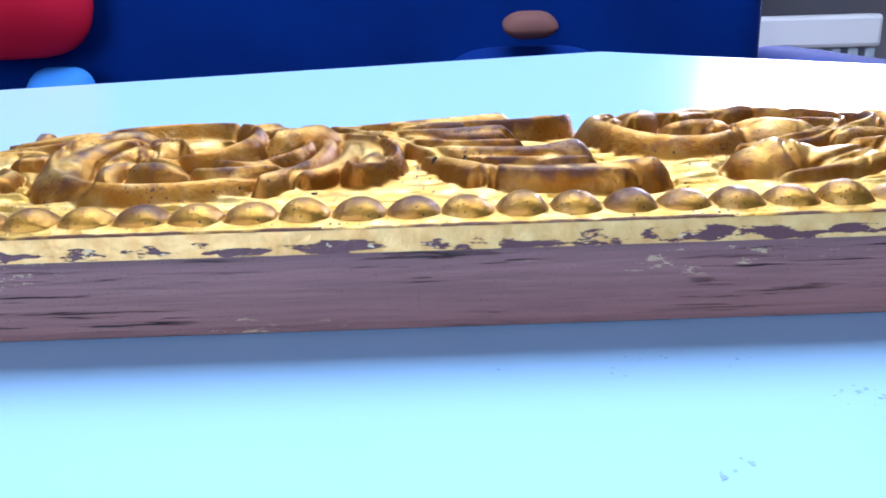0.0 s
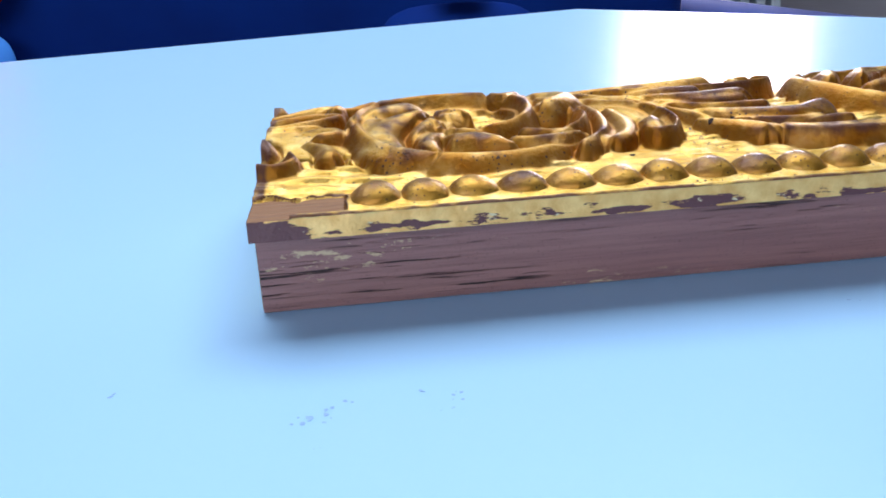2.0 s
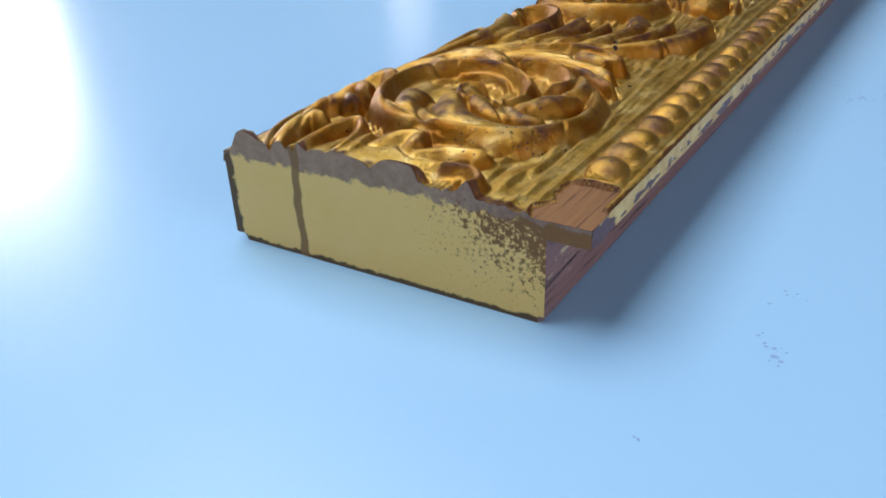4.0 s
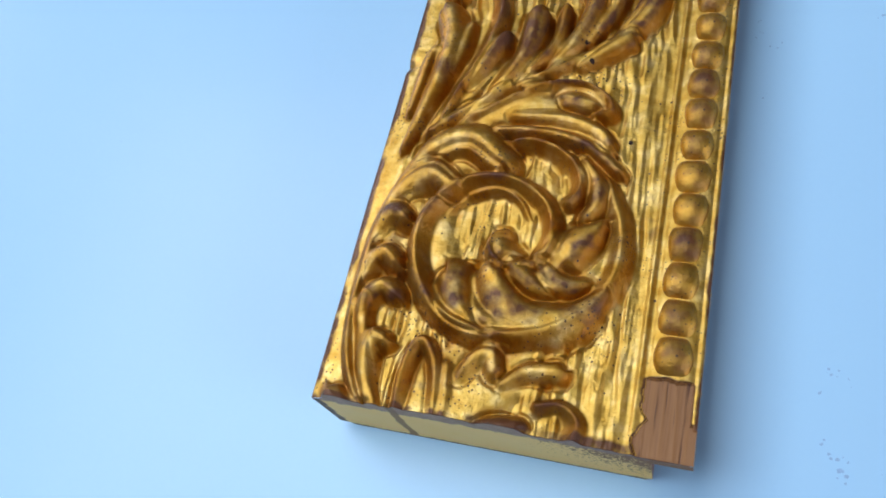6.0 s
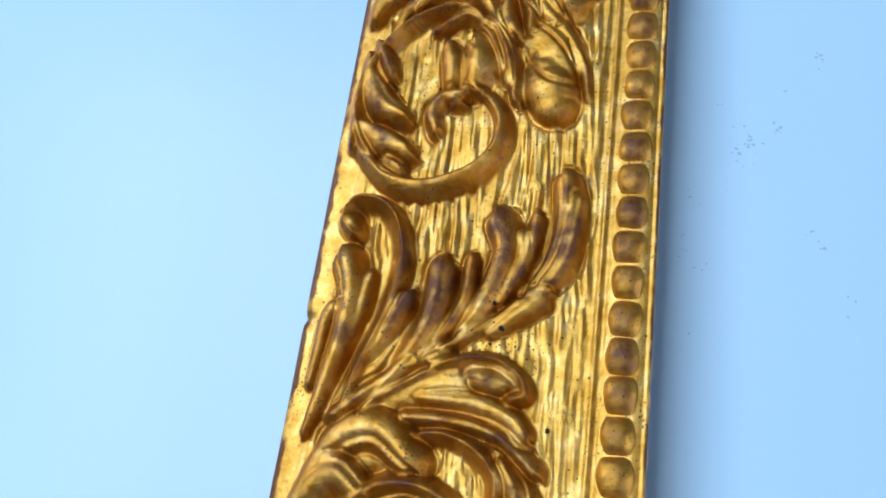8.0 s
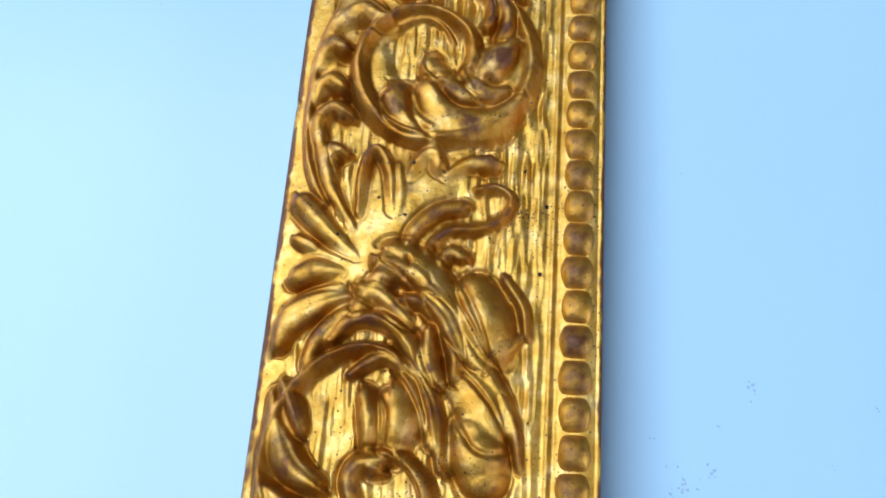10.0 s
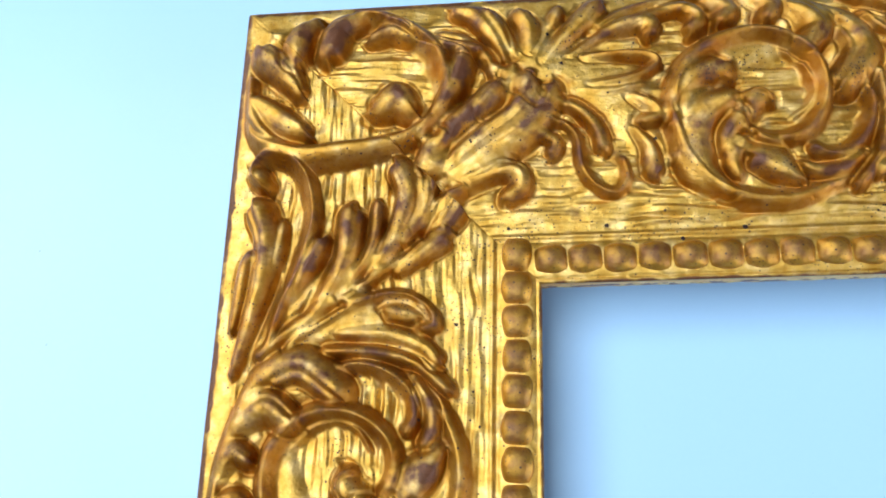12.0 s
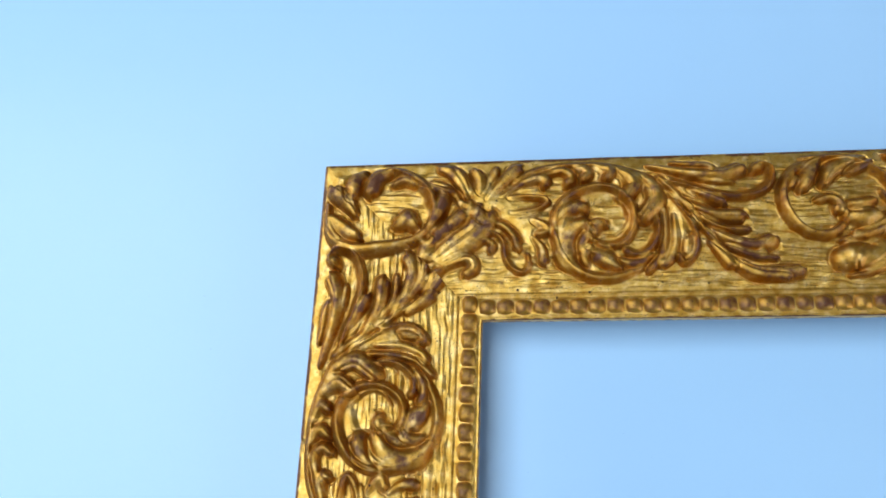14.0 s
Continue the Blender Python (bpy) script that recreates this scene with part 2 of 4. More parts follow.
def block(lo, hi, bevel=0.0, segments=2):
    bm = bmesh.new()
    bmesh.ops.create_cube(bm, size=1)
    for v in bm.verts:
        v.co = Vector([(lo[k] + hi[k]) / 2 + v.co[k] * (hi[k] - lo[k]) for k in range(3)])
    if bevel:
        bmesh.ops.bevel(bm, geom=bm.edges[:], offset=bevel, segments=segments, affect="EDGES", profile=0.5)
    return bm


def prism(outline, z0, z1, bevel=0.0):
    bm = bmesh.new()
    f = bm.faces.new([bm.verts.new((x, y, z0)) for x, y in outline])
    up = bmesh.ops.extrude_face_region(bm, geom=[f])
    for v in up["geom"]:
        if isinstance(v, bmesh.types.BMVert):
            v.co.z = z1
    bmesh.ops.recalc_face_normals(bm, faces=bm.faces[:])
    if bevel:
        bmesh.ops.bevel(bm, geom=bm.edges[:], offset=bevel, segments=2, affect="EDGES", profile=0.5)
    return bm


# ---- the room ----
x0, x1, y0, y1 = ROOM
part("floor", block((x0, y0, FLOOR_Z - 0.1), (x1, y1, FLOOR_Z)), FLOORWOOD)
tagged(bpy.data.objects["floor"], "dark brown boarded floor", "floor", kind="structure")
for name, lo, hi in (("wall_south", (x0, y0 - 0.15, FLOOR_Z), (x1, y0, CEIL_Z)),
                     ("wall_north", (x0, y1, FLOOR_Z), (x1, y1 + 0.15, CEIL_Z))):
    tagged(part(name, block(lo, hi), WALL), "plain pale grey painted wall", "wall", kind="structure")


def holed_slab(name, a0, a1, b0, b1, holes, place, label, category):
    """A slab of blocks round rectangular openings, all in one mesh."""
    bm = bmesh.new()
    ca = sorted({a0, a1, *[h[0] for h in holes], *[h[1] for h in holes]})
    cb = sorted({b0, b1, *[h[2] for h in holes], *[h[3] for h in holes]})
    for i in range(len(ca) - 1):
        for j in range(len(cb) - 1):
            ma, mb = (ca[i] + ca[i + 1]) / 2, (cb[j] + cb[j + 1]) / 2
            if any(h[0] < ma < h[1] and h[2] < mb < h[3] for h in holes):
                continue
            b = block(*place(ca[i], ca[i + 1], cb[j], cb[j + 1]))
            me = bpy.data.meshes.new("piece")
            b.to_mesh(me)
            b.free()
            bm.from_mesh(me)
            bpy.data.meshes.remove(me)
    return tagged(part(name, bm, WALL), label, category, kind="structure")


holed_slab("wall_west", y0, y1, FLOOR_Z, CEIL_Z, WINDOWS, lambda a, b, c, d: ((x0 - 0.15, a, c), (x0, b, d)), "pale grey wall with three window openings", "wall")
holed_slab("wall_east", y0, y1, FLOOR_Z, CEIL_Z, [EAST_FILL_OPENING], lambda a, b, c, d: ((x1, a, c), (x1 + 0.15, b, d)), "pale grey wall with an added opening for fill light", "wall")
holed_slab("ceiling", x0 - 0.15, x1 + 0.15, y0 - 0.15, y1 + 0.15, [CEILING_FILL_OPENING], lambda a, b, c, d: ((a, c, CEIL_Z), (b, d, CEIL_Z + 0.15)),
           "white ceiling with an added opening for the fill lamp", "ceiling")
for k, (wy0, wy1, wz0, wz1) in enumerate(WINDOWS):
    win = tagged(new("window_%d" % (k + 1)), "white-framed window with bright daylight behind", "window", kind="structure")
    for lo, hi in (((x0 - 0.1, wy0, wz0), (x0 + 0.004, wy0 + 0.035, wz1)), ((x0 - 0.1, wy1 - 0.035, wz0), (x0 + 0.004, wy1, wz1)),
                   ((x0 - 0.1, wy0 + 0.036, wz0), (x0 + 0.004, wy1 - 0.036, wz0 + 0.035)), ((x0 - 0.1, wy0 + 0.036, wz1 - 0.035), (x0 + 0.004, wy1 - 0.036, wz1))):
        part("window_frame", block(lo, hi, 0.004), WHITE, win)
    part("window_sill", block((x0 + 0.005, wy0 - 0.05, wz0 - 0.035), (x0 + 0.16, wy1 + 0.05, wz0 - 0.004), 0.006), WHITE, win)

# ---- the table ----
corner = Vector((-0.50, 0.215))
ea, eb = Vector((0.40, -0.916)), Vector((0.81, 0.587))
table = tagged(new("table"), "white lacquered table with a glossy top, faintly stained", "table")
outline = [corner + ea * 1.15, corner + ea * 1.15 + eb * 1.15, corner + eb * 1.15, corner]
part("tabletop", prism([tuple(p) for p in outline], -0.028, 0.0, 0.003), LACQUER, table)
for a, b in ((0.08, 0.08), (1.07, 0.08), (0.08, 1.07), (1.07, 1.07)):
    p = corner + ea * a + eb * b
    part("leg", block((p.x - 0.025, p.y - 0.025, FLOOR_Z), (p.x + 0.025, p.y + 0.025, -0.0285), 0.004), WHITE, table)

# ---- what stands behind the table, out of focus in daylight ----
sofa = tagged(new("sofa"), "navy blue upholstered sofa behind the table", "sofa")
for name, lo, hi, bev in (("seat", (-1.55, -1.35, FLOOR_Z + 0.12), (-0.85, 0.74, FLOOR_Z + 0.42), 0.05),
                          ("backrest", (-1.75, -1.35, FLOOR_Z + 0.12), (-1.45, 0.74, FLOOR_Z + 0.98), 0.09),
                          ("armrest", (-1.74, 0.75, FLOOR_Z + 0.12), (-0.85, 0.92, FLOOR_Z + 0.66), 0.06),
                          ("armrest", (-1.74, -1.53, FLOOR_Z + 0.12), (-0.85, -1.36, FLOOR_Z + 0.66), 0.06)):
    part(name, block(lo, hi, bev, 5), NAVY, sofa, smooth=True)
for lx, ly in ((-1.68, -1.45), (-0.92, -1.45), (-1.68, 0.84), (-0.92, 0.84)):
    part("leg", block((lx - 0.03, ly - 0.03, FLOOR_Z), (lx + 0.03, ly + 0.03, FLOOR_Z + 0.12), 0.005), DARKWOOD, sofa)


def cushion(name, centre, size, turn, material, label):
    bm = bmesh.new()
    bmesh.ops.create_uvsphere(bm, u_segments=32, v_segments=18, radius=1)
    for v in bm.verts:
        x, y, z = v.co
        s = lambda a: math.copysign(abs(a) ** 0.55, a)
        v.co = Vector((s(x) * size[0], s(y) * size[1], z * size[2] * (1.2 - 0.6 * (x * x + y * y))))
    ob = part(name, bm, material, smooth=True)
    ob.matrix_basis = pose(*centre, *turn)
    return tagged(ob, label, "cushion")


cushion("cushion", (-1.37, -0.66, 0.105), (0.15, 0.15, 0.06), (0, 78, 8), RED, "bright red cushion propped on a blue one")
cushion("cushion", (-1.35, -0.585, -0.155), (0.10, 0.065, 0.05), (0, 75, -5), BLUE, "light blue cushion on the navy sofa")
cushion("cushion", (-1.39, 0.26, -0.175), (0.13, 0.16, 0.06), (0, 78, 0), NAVY, "navy blue cushion leaning on the sofa's backrest")
cushion("cushion", (-1.38, 0.265, -0.010), (0.035, 0.050, 0.018), (0, 20, 0), TAN, "small tan brown cushion lying on a navy one")

radiator = tagged(new("radiator"), "pale grey panel radiator under the window", "radiator")
part("header", block((x0 + 0.05, 0.95, FLOOR_Z + 0.615), (x0 + 0.13, 1.335, FLOOR_Z + 0.704), 0.012), WHITE, radiator)
part("footer", block((x0 + 0.05, 0.95, FLOOR_Z + 0.12), (x0 + 0.13, 1.335, FLOOR_Z + 0.17), 0.01), PALE, radiator)
for k in range(8):
    part("fin", block((x0 + 0.06, 0.957 + 0.0485 * k, FLOOR_Z + 0.171), (x0 + 0.12, 0.987 + 0.0485 * k, FLOOR_Z + 0.614), 0.006), PALE, radiator)
for ly in (0.99, 1.29):
    part("bracket", block((x0, ly - 0.015, FLOOR_Z + 0.3), (x0 + 0.059, ly + 0.015, FLOOR_Z + 0.34)), PALE, radiator)

# ---- the moulded relief: each stroke is a swept lobe (points in mm across and along one repeat; widths and heights at its start, middle and end) ----
def motif_scroll(r):
    r([(5, -12), (8, 4), (16, 16), (27, 19)], (2.6, 3.6, 3), (1.8, 2.3, 2.1), 0.01, 0.01)
    r([(17, 4), (20, -7), (29, -13), (40, -12.5), (47, -5), (47.5, 6)], (3, 4.2, 3), (2.2, 2.5, 2.2), 0.01, 0.01)
    r([(43.7, 18.6), (49.3, 12.3), (52.8, 4.2), (52.9, -4.4), (49.8, -11.9), (43.8, -17.1), (36.0, -19.8), (28.4, -19.6), (21.6, -16.3), (16.9, -10.3), (14.8, -2.6), (16.1, 4.2), (20.4, 9.4), (26.6, 11.6), (33.1, 10.8), (38.4, 7.1), (40.3, 2.4), (39.7, -2.0), (37.2, -5.2), (33.3, -6.4), (29.9, -4.4), (29.9, -1.2), (32.2, 0.2)], (1.8, 2.5, 1.3), (3.2, 5.2, 4.8), side=-1, inner=1.5)
    r([(19.0, 3.7), (22.6, 7.7), (28.3, 9.7), (32.8, 8.1), (35.5, 4.2)], (0.7, 1, 0.7), (2.4, 3.2, 2.4), side=-1, inner=1.8)
    r([(30.2, -1.9), (31.0, -4.1), (33.0, -5.1)], (1.8, 2.2, 1.8), (4.2, 4.6, 4.2))
    r([(22.9, -11.0), (24.8, -15.3), (29.4, -18.0), (36.6, -18.0)], (2.7, 2.2, 0.9), (5.1, 4.6, 3.4), 0.01)
    r([(31.9, -9.0), (34.0, -12.8), (38.7, -15.6), (45.8, -14.7), (50.5, -10.1)], (2.3, 3.0, 1.2), (5.4, 4.6, 3.6), 0.01)
    r([(35.0, -7.7), (38.8, -9.9), (42.4, -10.4)], (1.6, 1.8, 1.1), (5.2, 4.8, 4))
    r([(40.4, -6.9), (44.1, -9.2), (47.9, -8.3)], (1.4, 1.6, 1.0), (4.8, 4.6, 3.8))
    r([(44.9, -3.2), (46.7, -0.2), (49.5, 4.0)], (3.0, 3.1, 1.5), (5.0, 5.5, 4.6), 0.01)
    r([(27.7, 20.9), (33.6, 21.4), (39.4, 19.3), (43.6, 15.3), (44.2, 11.0), (42.6, 8.3)], (0.9, 1.4, 1.4), (3.4, 4.9, 4.9), side=-1, inner=1.8)
    r([(44.8, 17.7), (47.7, 13.2), (48.2, 8.7), (46.9, 5.8)], (0.8, 1.3, 1.1), (4, 4.8, 4.4))
    r([(10.4, 13.1), (13.9, 18.3), (20.4, 20.3), (27.3, 15.7)], (1.6, 2.8, 2.2), (3.4, 4.8, 5.4), 0.25)
    r([(6.1, 5.7), (8.5, 10.7), (13.7, 13.6), (18.8, 10.5)], (1.3, 2.4, 1.9), (3, 4.6, 5.2), 0.2)
    r([(4.4, -1.5), (5.6, 2.4), (8.0, 4.0), (10.6, 2.5)], (1.1, 1.8, 1.5), (2.8, 4.2, 4.8))
    r([(4.7, -10.0), (5.6, -6.8), (8.5, -5.4), (11.2, -7.4)], (1.1, 1.8, 1.5), (2.8, 4.2, 4.8))
    r([(6.5, -20.3), (7.1, -15.6), (9.7, -13.4), (12.1, -14.8)], (1.0, 1.5, 1.4), (2.8, 4.0, 4.4))
    r([(11.0, -34.4), (9.0, -27.6), (9.8, -22.9), (12.4, -23.3)], (1.1, 1.6, 1.4), (2.6, 3.6, 4))
    r([(9.7, -35.4), (5.6, -26.6), (3.9, -16.9), (3.7, -7.8), (4.5, 0.5), (6.9, 9.2), (10.8, 18.1)], (1, 0.9, 1.2), (2.4, 2.6, 3))


def motif_spray(r):
    r([(16, 27), (28, 31), (40, 30)], (2.4, 4.2, 3.4), (1.8, 2.6, 2.4), 0.01, 0.01)
    r([(10, 24), (20, 37), (34, 45)], (2, 4.4, 3), (1.8, 2.5, 2.0), 0.01, 0.01)
    r([(4.7, 19.4), (7.0, 29.0), (9.0, 40.1), (9.2, 49.0), (7.1, 54.8)], (0.8, 1.8, 2.2), (2.6, 4.2, 5.2), 0.2)
    r([(4.3, 29.1), (5.5, 36.5), (6.1, 42.5), (7.1, 44.7)], (0.8, 1.2, 1.2), (2.4, 3.4, 3.8))
    r([(11.9, 23.3), (14.8, 32.9), (19.2, 45.3), (20.7, 54.3), (18.7, 62.7), (14.8, 67.4), (9.5, 69.0), (6.5, 67.6), (5.9, 63.9), (8.4, 61.2)], (0.9, 1.4, 0.9), (3.6, 5, 4), side=1, inner=2.2)
    r([(12.0, 39.4), (13.3, 45.7), (14.0, 52.1)], (1, 1.4, 1), (2.6, 3.2, 2.8))
    r([(5.6, 64.3), (7.8, 61.6)], (1.5, 1.7, 1.4), (3.6, 4, 3.4))
    r([(16.6, 35.5), (20.1, 43.0), (22.3, 47.5)], (0.8, 1.3, 1.4), (3.2, 4.6, 5))
    r([(17.3, 25.0), (23.9, 33.6), (28.8, 43.5), (29.6, 53.5)], (0.8, 1.8, 2.1), (3, 4.4, 5.3), 0.15)
    r([(28.0, 36.4), (34.0, 46.3), (35.0, 56.3)], (0.7, 1.1, 1.1), (3, 4, 4.2))
    r([(33.3, 40.0), (38.2, 49.9), (40.6, 58.8), (38.7, 64.5)], (0.9, 1.9, 2.1), (3.2, 4.6, 5.5), 0.15)
    r([(41.2, 47.8), (45.3, 56.5), (47.1, 66.1)], (0.6, 1.1, 1.1), (3.2, 4.2, 4.6))
    r([(42.4, 51.7), (44.1, 56.7), (43.8, 62.4)], (0.6, 0.9, 0.9), (3, 3.6, 4))
    r([(44.7, 47.6), (50.4, 56.3), (52.3, 65.2), (51.2, 74.3)], (0.9, 2.1, 1.8), (3.6, 5, 5.7), 0.2)
    r([(46.9, 46.7), (53.5, 57.8), (55.2, 69.9)], (0.7, 1.1, 1), (3.4, 4.6, 4.8))
    r([(11.5, 23.1), (19.7, 30.1), (28.1, 35.4), (38.4, 42.5), (44.5, 48.2)], (1.1, 0.9, 0.7), (3.6, 3.4, 3.4))
    r([(39.8, 41.2), (44.3, 44.9), (48.9, 48.4)], (0.7, 1.4, 1.7), (3, 4, 4.6))
    r([(18.2, 26.2), (26.6, 31.4), (33.9, 35.4), (41.0, 36.2), (46.2, 33.3), (47.6, 30.4), (45.1, 29.1)], (0.8, 1.3, 1.3), (2.8, 4.4, 4.8), side=-1, inner=2)
    r([(38.7, 32.3), (43.2, 31.5)], (1.6, 1.7, 1.4), (3.8, 4.2, 3.8))
    r([(29.6, 34.6), (32.9, 35.5)], (1, 1.1, 1), (3.6, 3.8, 3.4))
    r([(25.4, 24.0), (36.5, 23.8), (44.3, 21.7), (50.6, 16.4)], (0.9, 1.2, 1), (3, 3.8, 4))
    r([(28.0, 28.3), (38.5, 28.5), (45.8, 26.0), (48.5, 23.2)], (0.8, 1.4, 1.3), (2.6, 3.4, 3.8))


def motif_c_scroll(r):
    r([(2.2, 96.3), (5.2, 85.7), (10.7, 77.1), (17.9, 72.7), (25.4, 73.0), (32.3, 76.4), (36.2, 81.9), (36.5, 88.2), (33.2, 93.2), (28.5, 95.2), (25.5, 93.8)], (1.4, 2.9, 1.6), (3.6, 4.6, 4), side=1, inner=0.4)
    r([(25.8, 93.2), (27.8, 92.5)], (1.3, 1.4, 1.1), (4, 4.2, 3.6))
    r([(5.6, 87.4), (10.9, 84.1), (17.3, 80.5)], (1.3, 2.3, 1.7), (3.6, 4.8, 4.6), 0.01)
    r([(13.0, 78.2), (16.6, 76.1)], (1, 1.2, 1), (3.4, 3.8, 3.4))
    r([(5.5, 104.5), (7.3, 97.8), (10.7, 92.4), (15.7, 88.9)], (2.1, 3.1, 1.9), (3.6, 4.8, 4.8), 0.15)
    r([(6.9, 108.0), (9.2, 104.1), (11.4, 99.1)], (1.1, 1.4, 1.1), (4.2, 5.2, 4.4))
    r([(4.1, 82.2), (3.4, 90.8), (4.6, 98.8), (7.7, 105.8), (12.8, 111.9), (20.1, 115.6), (26.6, 115.5), (31.6, 111.7), (34.4, 106.1)], (1.5, 1.4, 1), (3.6, 4.8, 4.2), side=-1, inner=1.8)


def motif_cartouche(r):
    r([(22, 126), (36, 122), (45, 112), (47, 96)], (4, 6, 6), (2.2, 3.0, 2.8), 0.01, 0.01)
    r([(15.3, 116.8), (19.5, 121.2), (26.1, 121.1), (31.6, 115.8), (35.5, 106.1), (38.5, 97.4), (39.4, 93.1)], (0.9, 1.5, 1.1), (4, 5, 3.8))
    r([(20.1, 110.1), (23.9, 112.8), (27.3, 113.9), (31.1, 110.6), (35.1, 104.0), (36.7, 97.4)], (0.8, 1.1, 0.9), (3.6, 4.2, 3.4))
    r([(28.8, 105.7), (29.5, 101.3), (29.0, 97.3)], (3.2, 3.6, 2.8), (4.6, 5.2, 3.8), 0.15)
    r([(22.9, 106.1), (24.2, 101.1), (24.4, 96.6)], (1.4, 1.8, 1.3), (3.8, 4.4, 3.4))
    r([(23.3, 85.7), (22.3, 89.9), (24.2, 92.8), (28.1, 93.6)], (1.2, 1.4, 1.2), (3.4, 4.2, 4))
    r([(44.0, 128.2), (46.2, 122.6), (48.1, 117.4)], (3.8, 4.6, 3.6), (5.2, 6.8, 5.2), 0.01, 0.01)
    r([(49.8, 132.1), (53.7, 126.2), (54.7, 120.2)], (0.7, 0.8, 0.7), (2.6, 3, 2.6))
    r([(48.4, 114.6), (51.2, 116.3), (53.5, 119.6)], (0.6, 0.7, 0.6), (2.4, 2.8, 2.4))
    r([(45.6, 99.8), (46.7, 95.5), (47.4, 92.4)], (4, 4.7, 3.8), (5.2, 6.8, 5.2), 0.01, 0.01)
    r([(42.5, 111.1), (46.2, 106.8), (48.7, 101.3)], (3.4, 4.2, 3.6), (3.6, 4.6, 4.6), 0.01, 0.01)
    r([(25.3, 134.6), (33.4, 131.7), (39.3, 124.0), (44.5, 115.9), (48.7, 110.9), (52.0, 105.4), (54.3, 98.4)], (2.2, 1.9, 0.8), (5.2, 4.6, 3))
    r([(29.8, 126.5), (34.5, 126.1), (38.9, 122.0), (41.3, 115.6), (41.4, 111.0)], (1.1, 1.4, 1), (4.6, 5.2, 4.6))
    r([(35.0, 120.1), (35.2, 114.2), (37.5, 109.7)], (0.9, 1.4, 1), (4, 4.8, 4.4))
    r([(51.1, 107.2), (53.6, 101.8), (54.7, 94.2)], (0.6, 0.9, 0.6), (2.6, 3.4, 2.6))


def motif_shell(r):
    r([(19, -52), (23, -42), (26, -31)], (6, 7.5, 6.5), (2, 2.5, 2.2), 0.01, 0.01)
    r([(22, -50), (12, -50)], (4, 6, 5), (2, 2.4, 2), 0.01, 0.01)
    r([(24, -42), (31, -31), (39, -26)], (5, 5.5, 3.2), (2, 2.3, 1.8), 0.01, 0.01)
    r([(5.0, -35.1), (8.9, -38.7), (13.1, -43.0), (18.3, -47.6)], (1.9, 1.7, 0.7), (4.6, 3.8, 2.6))
    r([(4.7, -43.8), (8.7, -45.5)], (1, 1.2, 0.9), (3, 3, 2.6))
    r([(6.0, -51.9), (9.5, -50.5), (15.0, -50.9)], (1.8, 1.8, 0.8), (4.4, 3.8, 2.8))
    r([(4.6, -60.0), (9.1, -57.3), (15.5, -54.6)], (1.6, 1.7, 0.8), (4.2, 3.8, 2.8))
    r([(3.6, -67.2), (5.7, -63.6), (11.3, -59.7), (18.2, -57.0)], (2, 1.8, 0.8), (4.4, 4, 3))
    r([(10.8, -71.0), (12.6, -66.2), (17.4, -61.2), (23.2, -59.1)], (1.2, 1.4, 0.9), (3.8, 3.8, 3.2))
    r([(6.5, -16.4), (9.0, -26.8), (13.2, -35.4), (17.4, -41.8)], (1.2, 1.1, 0.7), (3.4, 3.4, 2.4))
    r([(17.6, -38.2), (17.5, -29.6), (18.7, -23.9), (21.1, -23.0), (24.1, -28.1), (25.3, -37.3)], (0.8, 1, 0.7), (2.8, 4.2, 2.8))
    r([(25.9, -27.0), (27.0, -33.7), (26.3, -40.2)], (0.8, 1, 0.6), (3, 3.2, 2.4))
    r([(28.2, -28.5), (30.7, -24.4), (33.6, -23.4), (34.9, -26.4)], (0.9, 1.3, 1.3), (2.8, 3.8, 4.2))
    r([(36.0, -28.7), (40.3, -25.5), (45.3, -24.7)], (0.7, 1.2, 1.5), (2.8, 3.6, 4.4))
    r([(29.3, -45.1), (31.4, -41.3), (35.7, -37.6), (39.9, -36.5)], (1, 1.3, 1.3), (3.8, 4.4, 4.4))
    r([(32.8, -49.2), (33.9, -44.8), (37.8, -41.5), (44.3, -40.7), (48.9, -38.0), (50.5, -33.9), (47.4, -31.3), (43.2, -32.0)], (1, 1.2, 1), (3.6, 4.6, 4.2), side=1, inner=1.6)
    r([(36.6, -52.5), (36.9, -48.8), (38.7, -46.5), (40.6, -47.4)], (0.8, 1.1, 1.1), (3.2, 3.8, 3.8))
    r([(26.5, -47.7), (30.2, -49.5), (34.7, -53.6), (39.9, -61.7), (44.9, -69.4)], (2, 2.4, 1.4), (5.2, 5.4, 4.2), 0.2)
    r([(27.1, -50.0), (22.7, -53.8), (19.6, -58.8)], (1.4, 1.7, 1.2), (4.8, 4.4, 3.6))
    r([(20.4, -54.6), (25.4, -56.2), (31.1, -61.3)], (1.2, 1.6, 1.2), (4.2, 4.6, 4.2))


TABLE = np.random.RandomState(7).rand(256, 256)


def value_noise(a, b):
    ia, ib = np.floor(a).astype(int), np.floor(b).astype(int)
    fa, fb = a - ia, b - ib
    fa, fb = fa * fa * (3 - 2 * fa), fb * fb * (3 - 2 * fb)
    g = lambda i, j: TABLE[i % 256, j % 256]
    return (g(ia, ib) * (1 - fa) + g(ia + 1, ib) * fa) * (1 - fb) + (g(ia, ib + 1) * (1 - fa) + g(ia + 1, ib + 1) * fa) * fb


